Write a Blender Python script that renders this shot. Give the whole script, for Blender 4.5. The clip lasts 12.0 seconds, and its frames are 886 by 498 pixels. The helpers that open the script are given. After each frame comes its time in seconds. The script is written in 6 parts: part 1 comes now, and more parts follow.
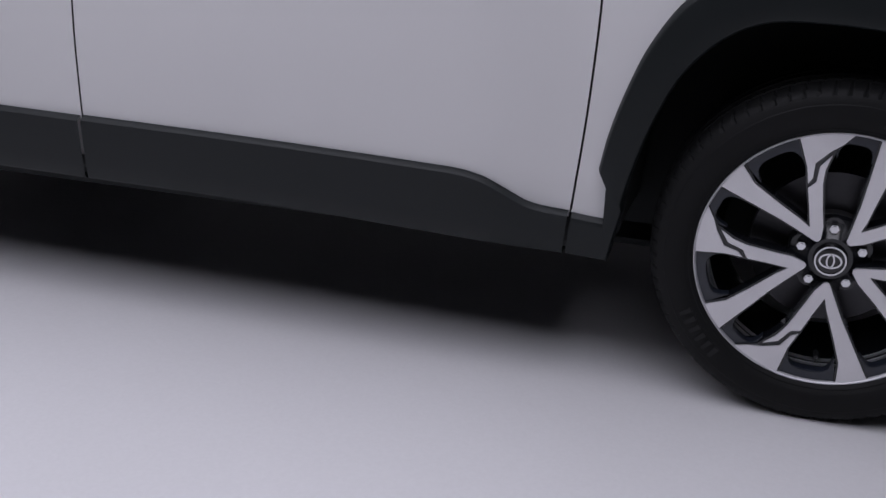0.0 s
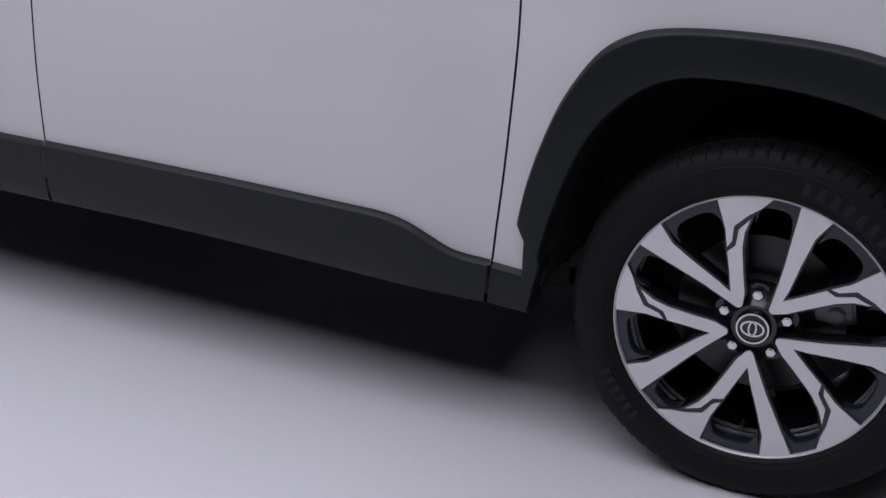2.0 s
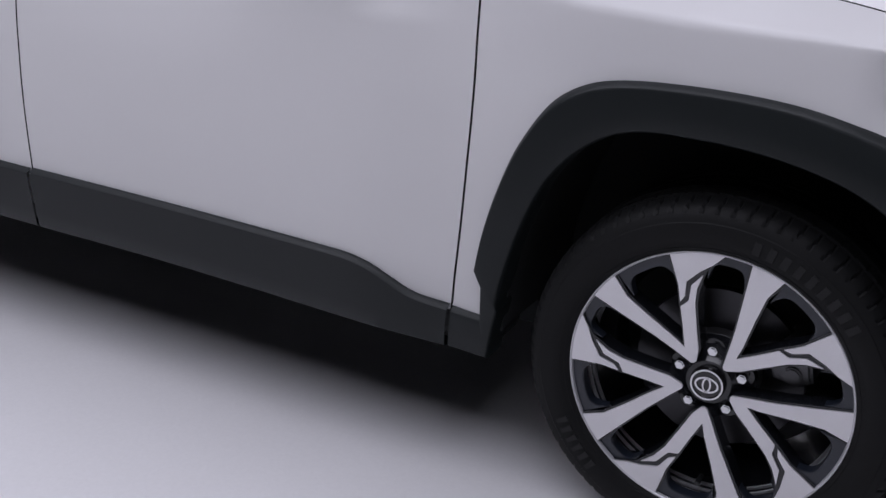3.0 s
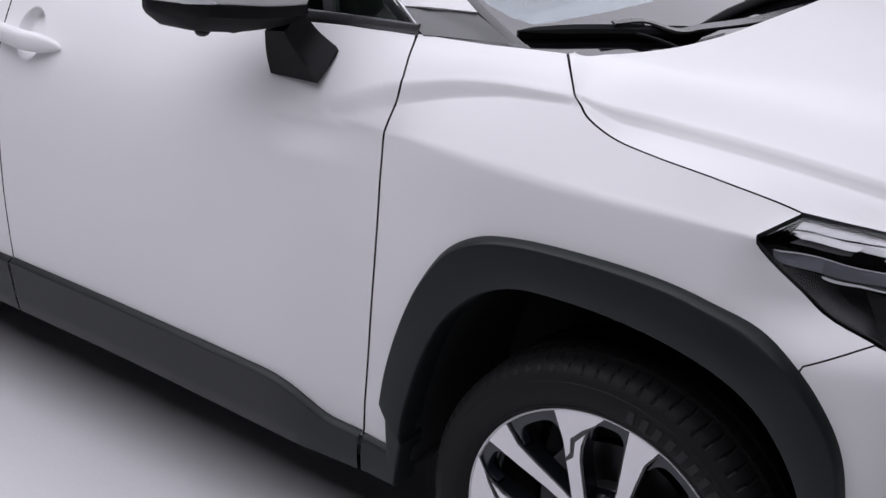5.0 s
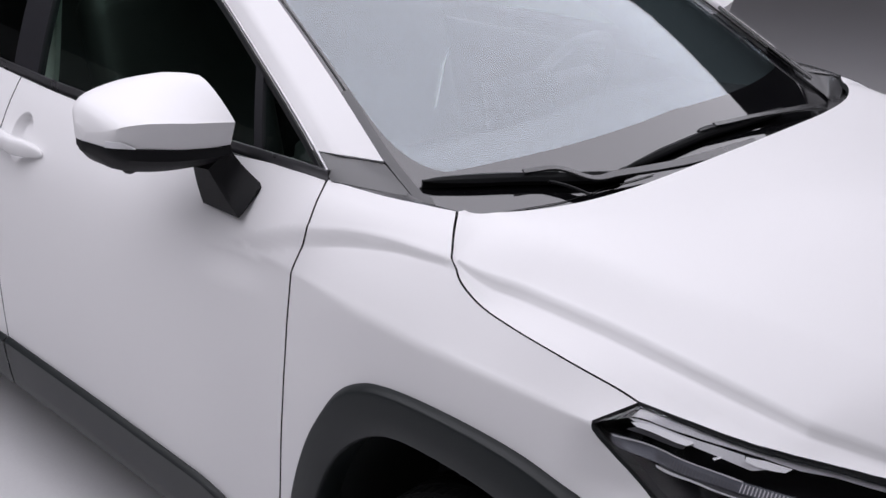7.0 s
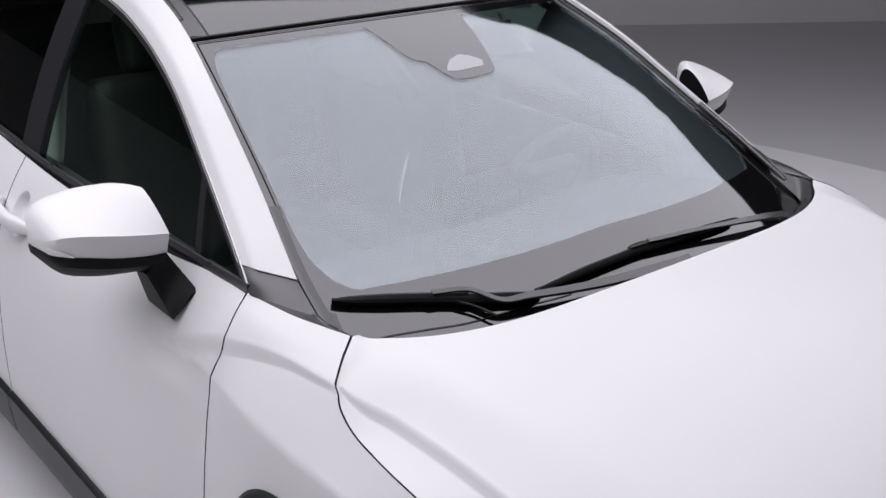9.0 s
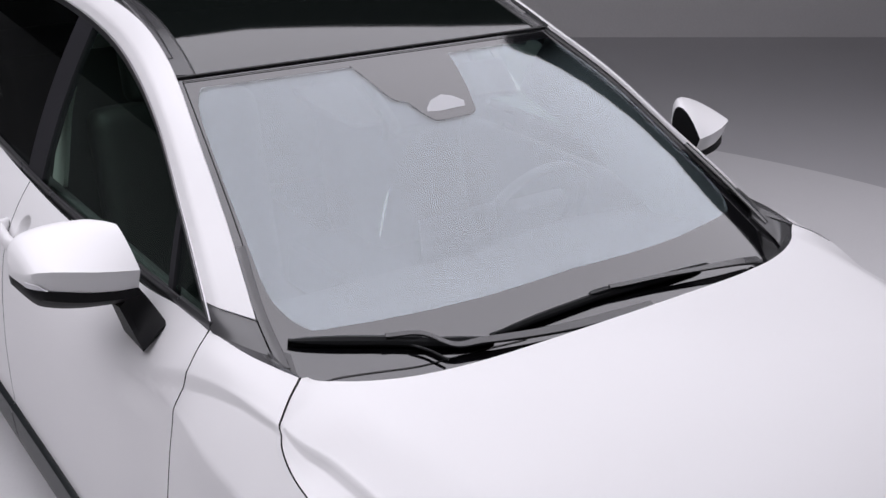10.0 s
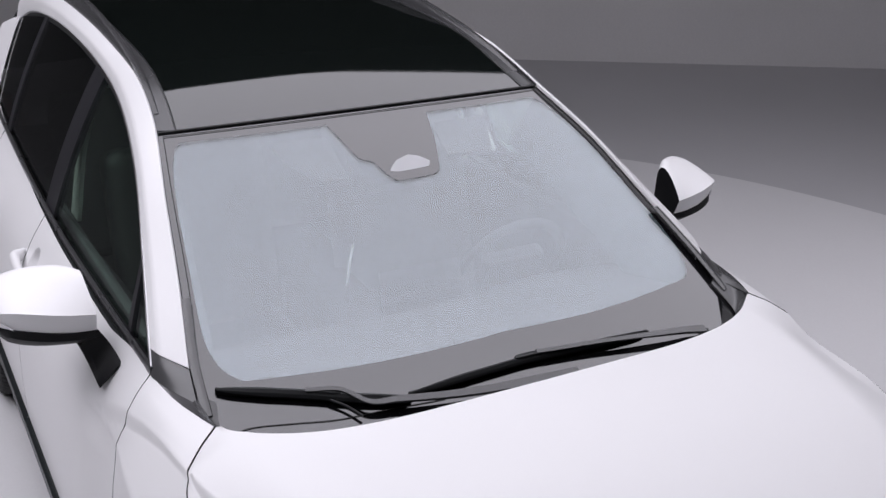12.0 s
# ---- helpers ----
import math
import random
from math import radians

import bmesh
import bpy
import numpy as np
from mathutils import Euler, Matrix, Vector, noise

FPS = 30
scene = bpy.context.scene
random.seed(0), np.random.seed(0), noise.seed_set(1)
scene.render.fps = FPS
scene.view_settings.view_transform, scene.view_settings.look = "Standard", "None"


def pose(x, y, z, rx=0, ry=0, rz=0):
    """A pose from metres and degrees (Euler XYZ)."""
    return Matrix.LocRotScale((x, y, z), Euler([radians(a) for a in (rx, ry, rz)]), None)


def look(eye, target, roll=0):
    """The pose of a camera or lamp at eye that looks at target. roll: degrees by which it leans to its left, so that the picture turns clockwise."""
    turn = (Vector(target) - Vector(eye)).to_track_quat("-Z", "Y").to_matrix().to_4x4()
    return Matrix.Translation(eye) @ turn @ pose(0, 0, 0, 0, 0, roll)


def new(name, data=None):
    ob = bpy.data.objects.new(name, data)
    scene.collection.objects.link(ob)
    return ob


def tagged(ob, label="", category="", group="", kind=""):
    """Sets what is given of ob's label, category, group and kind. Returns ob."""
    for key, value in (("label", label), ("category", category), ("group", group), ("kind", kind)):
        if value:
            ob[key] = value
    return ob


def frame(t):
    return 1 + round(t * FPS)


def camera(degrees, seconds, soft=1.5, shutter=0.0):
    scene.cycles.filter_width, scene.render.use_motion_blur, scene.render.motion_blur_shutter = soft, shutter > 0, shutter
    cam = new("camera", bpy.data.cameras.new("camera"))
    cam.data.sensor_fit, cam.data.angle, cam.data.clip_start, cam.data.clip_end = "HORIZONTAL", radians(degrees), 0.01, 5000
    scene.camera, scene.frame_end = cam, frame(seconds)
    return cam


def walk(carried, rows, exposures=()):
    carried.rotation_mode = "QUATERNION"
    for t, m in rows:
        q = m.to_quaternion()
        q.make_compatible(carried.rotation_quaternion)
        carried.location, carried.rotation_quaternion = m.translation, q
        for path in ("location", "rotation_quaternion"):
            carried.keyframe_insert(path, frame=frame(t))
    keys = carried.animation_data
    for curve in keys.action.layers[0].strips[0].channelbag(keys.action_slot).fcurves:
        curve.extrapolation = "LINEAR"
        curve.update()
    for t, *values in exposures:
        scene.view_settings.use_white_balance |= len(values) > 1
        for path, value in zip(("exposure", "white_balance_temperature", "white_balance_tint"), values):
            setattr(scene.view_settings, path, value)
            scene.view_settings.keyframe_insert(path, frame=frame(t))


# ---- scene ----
cam = camera(42.6, 12.0)
PATH = [
    (0, (-0.139, -2.955, 1.122), (-0.662, -1.174, 0.376), 1.8),
    (0.5, (-0.035, -2.905, 1.14), (-0.622, -1.149, 0.385), 1.5),
    (1, (0.064, -2.854, 1.156), (-0.584, -1.12, 0.398), 1.6),
    (1.5, (0.14, -2.814, 1.16), (-0.552, -1.091, 0.417), 1.8),
    (2, (0.237, -2.748, 1.198), (-0.52, -1.054, 0.45), 1.7),
    (2.5, (0.324, -2.678, 1.248), (-0.492, -1.017, 0.487), 1.6),
    (4.5, (0.635, -2.411, 1.444), (-0.386, -0.868, 0.685), 1.5),
    (5, (0.713, -2.33, 1.524), (-0.363, -0.826, 0.762), 1.4),
    (5.5, (0.782, -2.263, 1.599), (-0.338, -0.793, 0.834), 1.3),
    (6, (0.858, -2.193, 1.668), (-0.308, -0.76, 0.902), 1.3),
    (6.5, (0.928, -2.124, 1.727), (-0.281, -0.728, 0.96), 1.3),
    (7, (1.008, -2.048, 1.787), (-0.252, -0.694, 1.025), 1.3),
    (7.5, (1.082, -1.978, 1.853), (-0.219, -0.665, 1.088), 1.2),
    (9.5, (1.369, -1.688, 2.112), (-0.077, -0.546, 1.336), 1.3),
    (10, (1.445, -1.611, 2.17), (-0.035, -0.515, 1.389), 1.4),
    (10.5, (1.515, -1.536, 2.215), (0.003, -0.485, 1.435), 1.4),
    (11, (1.594, -1.453, 2.26), (0.048, -0.452, 1.482), 1.4),
    (11.5, (1.666, -1.375, 2.308), (0.091, -0.421, 1.529), 1.4),
    (12, (1.745, -1.291, 2.356), (0.141, -0.388, 1.576), 1.3),
]
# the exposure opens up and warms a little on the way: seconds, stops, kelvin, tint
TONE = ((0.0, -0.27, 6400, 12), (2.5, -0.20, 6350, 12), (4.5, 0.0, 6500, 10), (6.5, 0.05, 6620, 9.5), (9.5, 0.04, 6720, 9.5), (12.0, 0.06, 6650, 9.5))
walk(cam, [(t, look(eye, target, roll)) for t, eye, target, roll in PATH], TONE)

# ---- light and room numbers ----
BOX_H = 3.4
BOXES = ((-1.6, 5.4, -3.7, -1.02, 2.32), (-0.85, 3.74, -0.98, 5.30, 1.46))  # middle x, width, from y, to y, brightness
world = bpy.data.worlds.new("studio_dark")
scene.world = world
world.use_nodes = True
world.node_tree.nodes["Background"].inputs[0].default_value = (0.02, 0.02, 0.022, 1)
world.node_tree.nodes["Background"].inputs[1].default_value = 1.0


# ---- materials ----
def material(name, colour, rough=0.5, metal=0.0, coat=0.0, coat_rough=0.05, ior=1.5, grain=0.0, grain_size=200.0,
             vary=0.0, vary_size=3.0, bump=0.0, bump_size=400.0, emit=0.0, spec=0.5):
    m = bpy.data.materials.new(name)
    m.use_nodes = True
    nt = m.node_tree
    b = nt.nodes["Principled BSDF"]
    b.inputs["Base Color"].default_value = (*colour, 1)
    b.inputs["Roughness"].default_value = rough
    b.inputs["Metallic"].default_value = metal
    b.inputs["IOR"].default_value = ior
    b.inputs["Specular IOR Level"].default_value = spec
    b.inputs["Coat Weight"].default_value = coat
    b.inputs["Coat Roughness"].default_value = coat_rough
    co = nt.nodes.new("ShaderNodeTexCoord")
    if grain or vary:
        mix = nt.nodes.new("ShaderNodeMix")
        mix.data_type = "RGBA"
        mix.blend_type = "MULTIPLY"
        mix.inputs[0].default_value = 1.0
        mix.inputs[6].default_value = (*colour, 1)
        total = None
        for amount, size in ((grain, grain_size), (vary, vary_size)):
            if not amount:
                continue
            n = nt.nodes.new("ShaderNodeTexNoise")
            n.inputs["Scale"].default_value = size
            n.inputs["Detail"].default_value = 4
            nt.links.new(co.outputs["Object"], n.inputs["Vector"])
            r = nt.nodes.new("ShaderNodeMapRange")
            r.inputs[1].default_value, r.inputs[2].default_value = 0.25, 0.75
            r.inputs[3].default_value, r.inputs[4].default_value = 1 - amount, 1 + amount
            nt.links.new(n.outputs["Fac"], r.inputs[0])
            if total is None:
                total = r.outputs[0]
            else:
                mul = nt.nodes.new("ShaderNodeMath")
                mul.operation = "MULTIPLY"
                nt.links.new(total, mul.inputs[0])
                nt.links.new(r.outputs[0], mul.inputs[1])
                total = mul.outputs[0]
        comb = nt.nodes.new("ShaderNodeCombineColor")
        for i in range(3):
            nt.links.new(total, comb.inputs[i])
        nt.links.new(comb.outputs[0], mix.inputs[7])
        nt.links.new(mix.outputs[2], b.inputs["Base Color"])
        mr = nt.nodes.new("ShaderNodeMath")
        mr.operation = "MULTIPLY"
        mr.inputs[1].default_value = rough
        nt.links.new(total, mr.inputs[0])
        nt.links.new(mr.outputs[0], b.inputs["Roughness"])
    if bump:
        n = nt.nodes.new("ShaderNodeTexNoise")
        n.inputs["Scale"].default_value = bump_size
        n.inputs["Detail"].default_value = 3
        nt.links.new(co.outputs["Object"], n.inputs["Vector"])
        bp = nt.nodes.new("ShaderNodeBump")
        bp.inputs["Strength"].default_value = bump
        bp.inputs["Distance"].default_value = 0.001
        nt.links.new(n.outputs["Fac"], bp.inputs["Height"])
        nt.links.new(bp.outputs[0], b.inputs["Normal"])
    if emit:
        b.inputs["Emission Color"].default_value = (*colour, 1)
        b.inputs["Emission Strength"].default_value = emit
    return m


def glass(name, tint, shine, gloss=(1, 1, 1)):
    """A pane: clear and tinted, with a gloss on either face that grows towards grazing."""
    m = bpy.data.materials.new(name)
    m.use_nodes = True
    nt = m.node_tree
    nt.nodes.remove(nt.nodes["Principled BSDF"])
    out = nt.nodes["Material Output"]
    tr = nt.nodes.new("ShaderNodeBsdfTransparent")
    tr.inputs[0].default_value = (*tint, 1)
    gl = nt.nodes.new("ShaderNodeBsdfGlossy")
    gl.inputs["Roughness"].default_value = 0.02
    gl.inputs["Color"].default_value = (*gloss, 1)
    lw = nt.nodes.new("ShaderNodeLayerWeight")
    lw.inputs[0].default_value = 0.5
    pw = nt.nodes.new("ShaderNodeMath")
    pw.operation = "POWER"
    pw.inputs[1].default_value = 5.0
    nt.links.new(lw.outputs["Facing"], pw.inputs[0])
    fr = nt.nodes.new("ShaderNodeMapRange")
    fr.inputs[3].default_value, fr.inputs[4].default_value = shine, 1.0
    nt.links.new(pw.outputs[0], fr.inputs[0])
    mx = nt.nodes.new("ShaderNodeMixShader")
    nt.links.new(fr.outputs[0], mx.inputs[0])
    nt.links.new(tr.outputs[0], mx.inputs[1])
    nt.links.new(gl.outputs[0], mx.inputs[2])
    nt.links.new(mx.outputs[0], out.inputs[0])
    return m


WHITE = material("white_pearl_paint", (0.77, 0.765, 0.77), 0.42, coat=0.12, coat_rough=0.06, spec=0.3, grain=0.012, grain_size=900, vary=0.012, vary_size=2.0)
CLAD = material("dark_grey_moulded_plastic", (0.0098, 0.0128, 0.0136), 0.43, spec=0.31, grain=0.12, grain_size=600, vary=0.06, vary_size=6, bump=0.25, bump_size=900)
BLACK = material("satin_black_plastic", (0.015, 0.016, 0.017), 0.40, spec=0.4, grain=0.1, grain_size=500, bump=0.1, bump_size=700)
GLOSS = material("gloss_black", (0.008, 0.008, 0.009), 0.08, coat=0.3, vary=0.1)
FRIT = material("black_frit_under_glass", (0.006, 0.006, 0.007), 0.03, vary=0.05, ior=2.14)
DARK = material("black_cavity_liner", (0.026, 0.028, 0.029), 0.9, spec=0.2, grain=0.1, grain_size=200)
RUBBER = material("tyre_rubber", (0.0085, 0.0088, 0.0092), 0.62, spec=0.2, grain=0.15, grain_size=300, vary=0.1, vary_size=9, bump=0.15, bump_size=500)
RAISED = material("smooth_raised_rubber", (0.0125, 0.0128, 0.0134), 0.5, spec=0.3, grain=0.1, grain_size=300)
SILVER = material("machined_alloy", (0.74, 0.73, 0.75), 0.30, metal=0.75, grain=0.03, grain_size=700, vary=0.04, vary_size=14)
LIPALLOY = material("brushed_alloy_lip", (0.60, 0.60, 0.62), 0.48, metal=0.6, grain=0.03, grain_size=700)
# pale colour stands for light caught by the barrel's grooves
RIMGLINT = material("pale_barrel_glint", (0.80, 0.81, 0.84), 0.30, metal=0.6, vary=0.08, vary_size=10)
RIMBLACK = material("black_enamel_wheel", (0.010, 0.011, 0.014), 0.22, coat=0.4, vary=0.1, vary_size=8)
POCKET = material("blue_black_enamel", (0.016, 0.020, 0.030), 0.3, coat=0.3, vary=0.08, vary_size=8)
CHROME = material("bright_chrome", (0.78, 0.78, 0.80), 0.12, metal=1.0, vary=0.03, vary_size=20)
DISC = material("bright_brake_steel", (0.06, 0.06, 0.064), 0.36, metal=0.9, grain=0.05, grain_size=160, vary=0.06, vary_size=12)
STEEL = material("brake_steel", (0.12, 0.12, 0.125), 0.34, metal=0.6, grain=0.1, grain_size=120, vary=0.1, vary_size=12)
TRIM = material("satin_dark_trim", (0.10, 0.10, 0.105), 0.28, metal=0.6, vary=0.06, vary_size=10)
GREYBLK = material("grey_coated_trim", (0.050, 0.050, 0.052), 0.24, vary=0.08, vary_size=12, ior=1.68)
PILLARTRIM = material("dull_bright_strip", (0.50, 0.50, 0.51), 0.30, metal=0.95, vary=0.04, vary_size=20)
WSCREEN = glass("windscreen_glass", (0.85, 0.89, 0.90), 0.146, (0.945, 0.985, 1.02))
SIDEGLASS = glass("tinted_side_glass", (0.74, 0.86, 0.80), 0.045)
PRIVACY = glass("privacy_glass", (0.34, 0.36, 0.36), 0.035)
PALEGLASS = material("pale_camera_window", (0.30, 0.305, 0.32), 0.05, ior=2.0, vary=0.05)
SMOKE = material("smoked_lamp_plastic", (0.24, 0.25, 0.28), 0.22, metal=0.3, coat=0.3, vary=0.08, vary_size=30)
# plain white with no metal: the chrome's reflected light is in the colour
BRIGHT = material("white_for_lit_chrome", (0.96, 0.96, 0.975), 0.35, metal=0.0, vary=0.03, vary_size=20)
LAMPBODY = material("dark_lamp_bezel", (0.012, 0.012, 0.014), 0.26, spec=0.4, vary=0.08, vary_size=14)
# one lamp trim in a shaded and a lit grey; light is in the colour
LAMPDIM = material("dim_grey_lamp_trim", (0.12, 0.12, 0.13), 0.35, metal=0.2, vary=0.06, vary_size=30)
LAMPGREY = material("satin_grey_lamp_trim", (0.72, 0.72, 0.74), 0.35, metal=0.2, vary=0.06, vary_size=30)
LENS = glass("clear_lamp_lens", (0.97, 0.97, 0.975), 0.022)
ROOFGLASS = material("black_roof_glass", (0.0045, 0.0060, 0.0056), 0.04, vary=0.05, ior=2.0)
SEAT = material("dark_leather", (0.018, 0.020, 0.019), 0.55, grain=0.05, grain_size=300, vary=0.06, bump=0.15)
POST = material("pale_post_trim", (0.66, 0.68, 0.64), 0.7, grain=0.04, grain_size=500, vary=0.04)
VISOR = material("grey_visor_cloth", (0.012, 0.0115, 0.011), 0.85, grain=0.05, grain_size=500, vary=0.05)
POSTBLACK = material("satin_black_post", (0.020, 0.020, 0.023), 0.3, spec=0.55, vary=0.06, vary_size=10)
MATT = material("grained_black_plastic", (0.007, 0.007, 0.008), 0.55, spec=0.16, grain=0.1, grain_size=700, bump=0.15, bump_size=900)
PILLARLINING = material("grey_green_pillar_lining", (0.085, 0.105, 0.108), 0.75, grain=0.05, grain_size=500, vary=0.05)
LINING = material("pale_headlining", (0.46, 0.47, 0.44), 0.85, grain=0.05, grain_size=500, vary=0.05)
DASH = material("dark_dashboard_plastic", (0.07, 0.072, 0.074), 0.5, grain=0.1, grain_size=600, bump=0.2)
FLOOR = material("painted_studio_floor", (0.555, 0.55, 0.565), 0.42, grain=0.02, grain_size=120, vary=0.03, vary_size=0.8, bump=0.03, bump_size=200)
TABLE = material("painted_turntable", (0.78, 0.775, 0.785), 0.42, grain=0.02, grain_size=120, vary=0.025, vary_size=0.9, bump=0.03, bump_size=200)
WALL = material("painted_studio_wall", (0.68, 0.67, 0.67), 0.8, grain=0.03, grain_size=60, vary=0.04, vary_size=0.6)
# tone of the unseen near walls, set for how much light they bounce
DIMWALL = material("darkened_unseen_wall", (0.24, 0.24, 0.243), 0.9, grain=0.1, grain_size=40, vary=0.08, vary_size=0.7)
CEIL = material("black_ceiling_paint", (0.014, 0.014, 0.014), 0.9, grain=0.1, grain_size=30)
DIFFUSERS = [material("lamp_diffuser", (0.985, 0.975, 1.085), 0.5, emit=b[4]) for b in BOXES]


# ---- mesh helpers ----
def spline(xs, ys):
    """Monotone cubic through the points, straight on past the ends."""
    xs, ys = np.asarray(xs, float), np.asarray(ys, float)
    h = np.diff(xs)
    d = np.diff(ys) / h
    m = np.zeros(len(xs))
    m[0], m[-1] = d[0], d[-1]
    for i in range(1, len(xs) - 1):
        if d[i - 1] * d[i] > 0:
            a, b = 2 * h[i] + h[i - 1], h[i] + 2 * h[i - 1]
            m[i] = (a + b) / (a / d[i - 1] + b / d[i])

    def f(x):
        x = float(x)
        if x <= xs[0]:
            return ys[0] + m[0] * (x - xs[0])
        if x >= xs[-1]:
            return ys[-1] + m[-1] * (x - xs[-1])
        i = int(np.searchsorted(xs, x) - 1)
        t = (x - xs[i]) / h[i]
        return ((2 * t ** 3 - 3 * t ** 2 + 1) * ys[i] + (t ** 3 - 2 * t ** 2 + t) * h[i] * m[i]
                + (3 * t ** 2 - 2 * t ** 3) * ys[i + 1] + (t ** 3 - t ** 2) * h[i] * m[i + 1])
    return f


def step(a, b, x):
    t = min(1.0, max(0.0, (x - a) / (b - a)))
    return t * t * (3 - 2 * t)


def smooth(points, n=8):
    """A Catmull-Rom curve through the points (2D or 3D)."""
    p = [np.asarray(q, float) for q in points]
    if len(p) < 3:
        return [p[0] + (p[-1] - p[0]) * k / n for k in range(n + 1)]
    p = [2 * p[0] - p[1]] + p + [2 * p[-1] - p[-2]]
    out = []
    for i in range(1, len(p) - 2):
        a, b, c, d = p[i - 1:i + 3]
        t1 = np.linalg.norm(b - a) ** 0.5 + 1e-9
        t2 = t1 + np.linalg.norm(c - b) ** 0.5 + 1e-9
        t3 = t2 + np.linalg.norm(d - c) ** 0.5 + 1e-9
        for k in range(n):
            t = t1 + (t2 - t1) * k / n
            a1 = (t1 - t) / t1 * a + t / t1 * b
            a2 = (t2 - t) / (t2 - t1) * b + (t - t1) / (t2 - t1) * c
            a3 = (t3 - t) / (t3 - t2) * c + (t - t2) / (t3 - t2) * d
            b1 = (t2 - t) / t2 * a1 + t / t2 * a2
            b2 = (t3 - t) / (t3 - t1) * a2 + (t - t1) / (t3 - t1) * a3
            out.append((t2 - t) / (t2 - t1) * b1 + (t - t1) / (t2 - t1) * b2)
    out.append(p[-2])
    return out


def along(points, n):
    """n + 1 points at even steps along a polyline."""
    p = np.array(points, float)
    s = np.concatenate(([0], np.cumsum(np.linalg.norm(np.diff(p, axis=0), axis=1))))
    t = np.linspace(0, s[-1], n + 1)
    return np.stack([np.interp(t, s, p[:, k]) for k in range(p.shape[1])], 1)


def mesh_of(name, verts, faces, normals=None, sharp=None):
    me = bpy.data.meshes.new(name)
    me.from_pydata([tuple(v) for v in verts], [], faces)
    me.polygons.foreach_set("use_smooth", [True] * len(me.polygons))
    if normals is not None:
        me.normals_split_custom_set_from_vertices([tuple(n) for n in normals])
    elif sharp is not None:
        me.set_sharp_from_angle(angle=radians(sharp))
    me.validate()
    return me


def part(name, me, mat, parent=None, label=""):
    """Links a mesh or a bmesh as one object under a thing or a part."""
    if isinstance(me, bmesh.types.BMesh):
        bm, me = me, bpy.data.meshes.new(name)
        bm.to_mesh(me)
        bm.free()
        me.polygons.foreach_set("use_smooth", [True] * len(me.polygons))
        me.set_sharp_from_angle(angle=radians(35))
    if mat and not me.materials:
        me.materials.append(mat)
    ob = new(name, me)
    ob.parent = parent
    return tagged(ob, label)


def unit(v):
    return v / (np.linalg.norm(v, axis=-1, keepdims=True) + 1e-12)


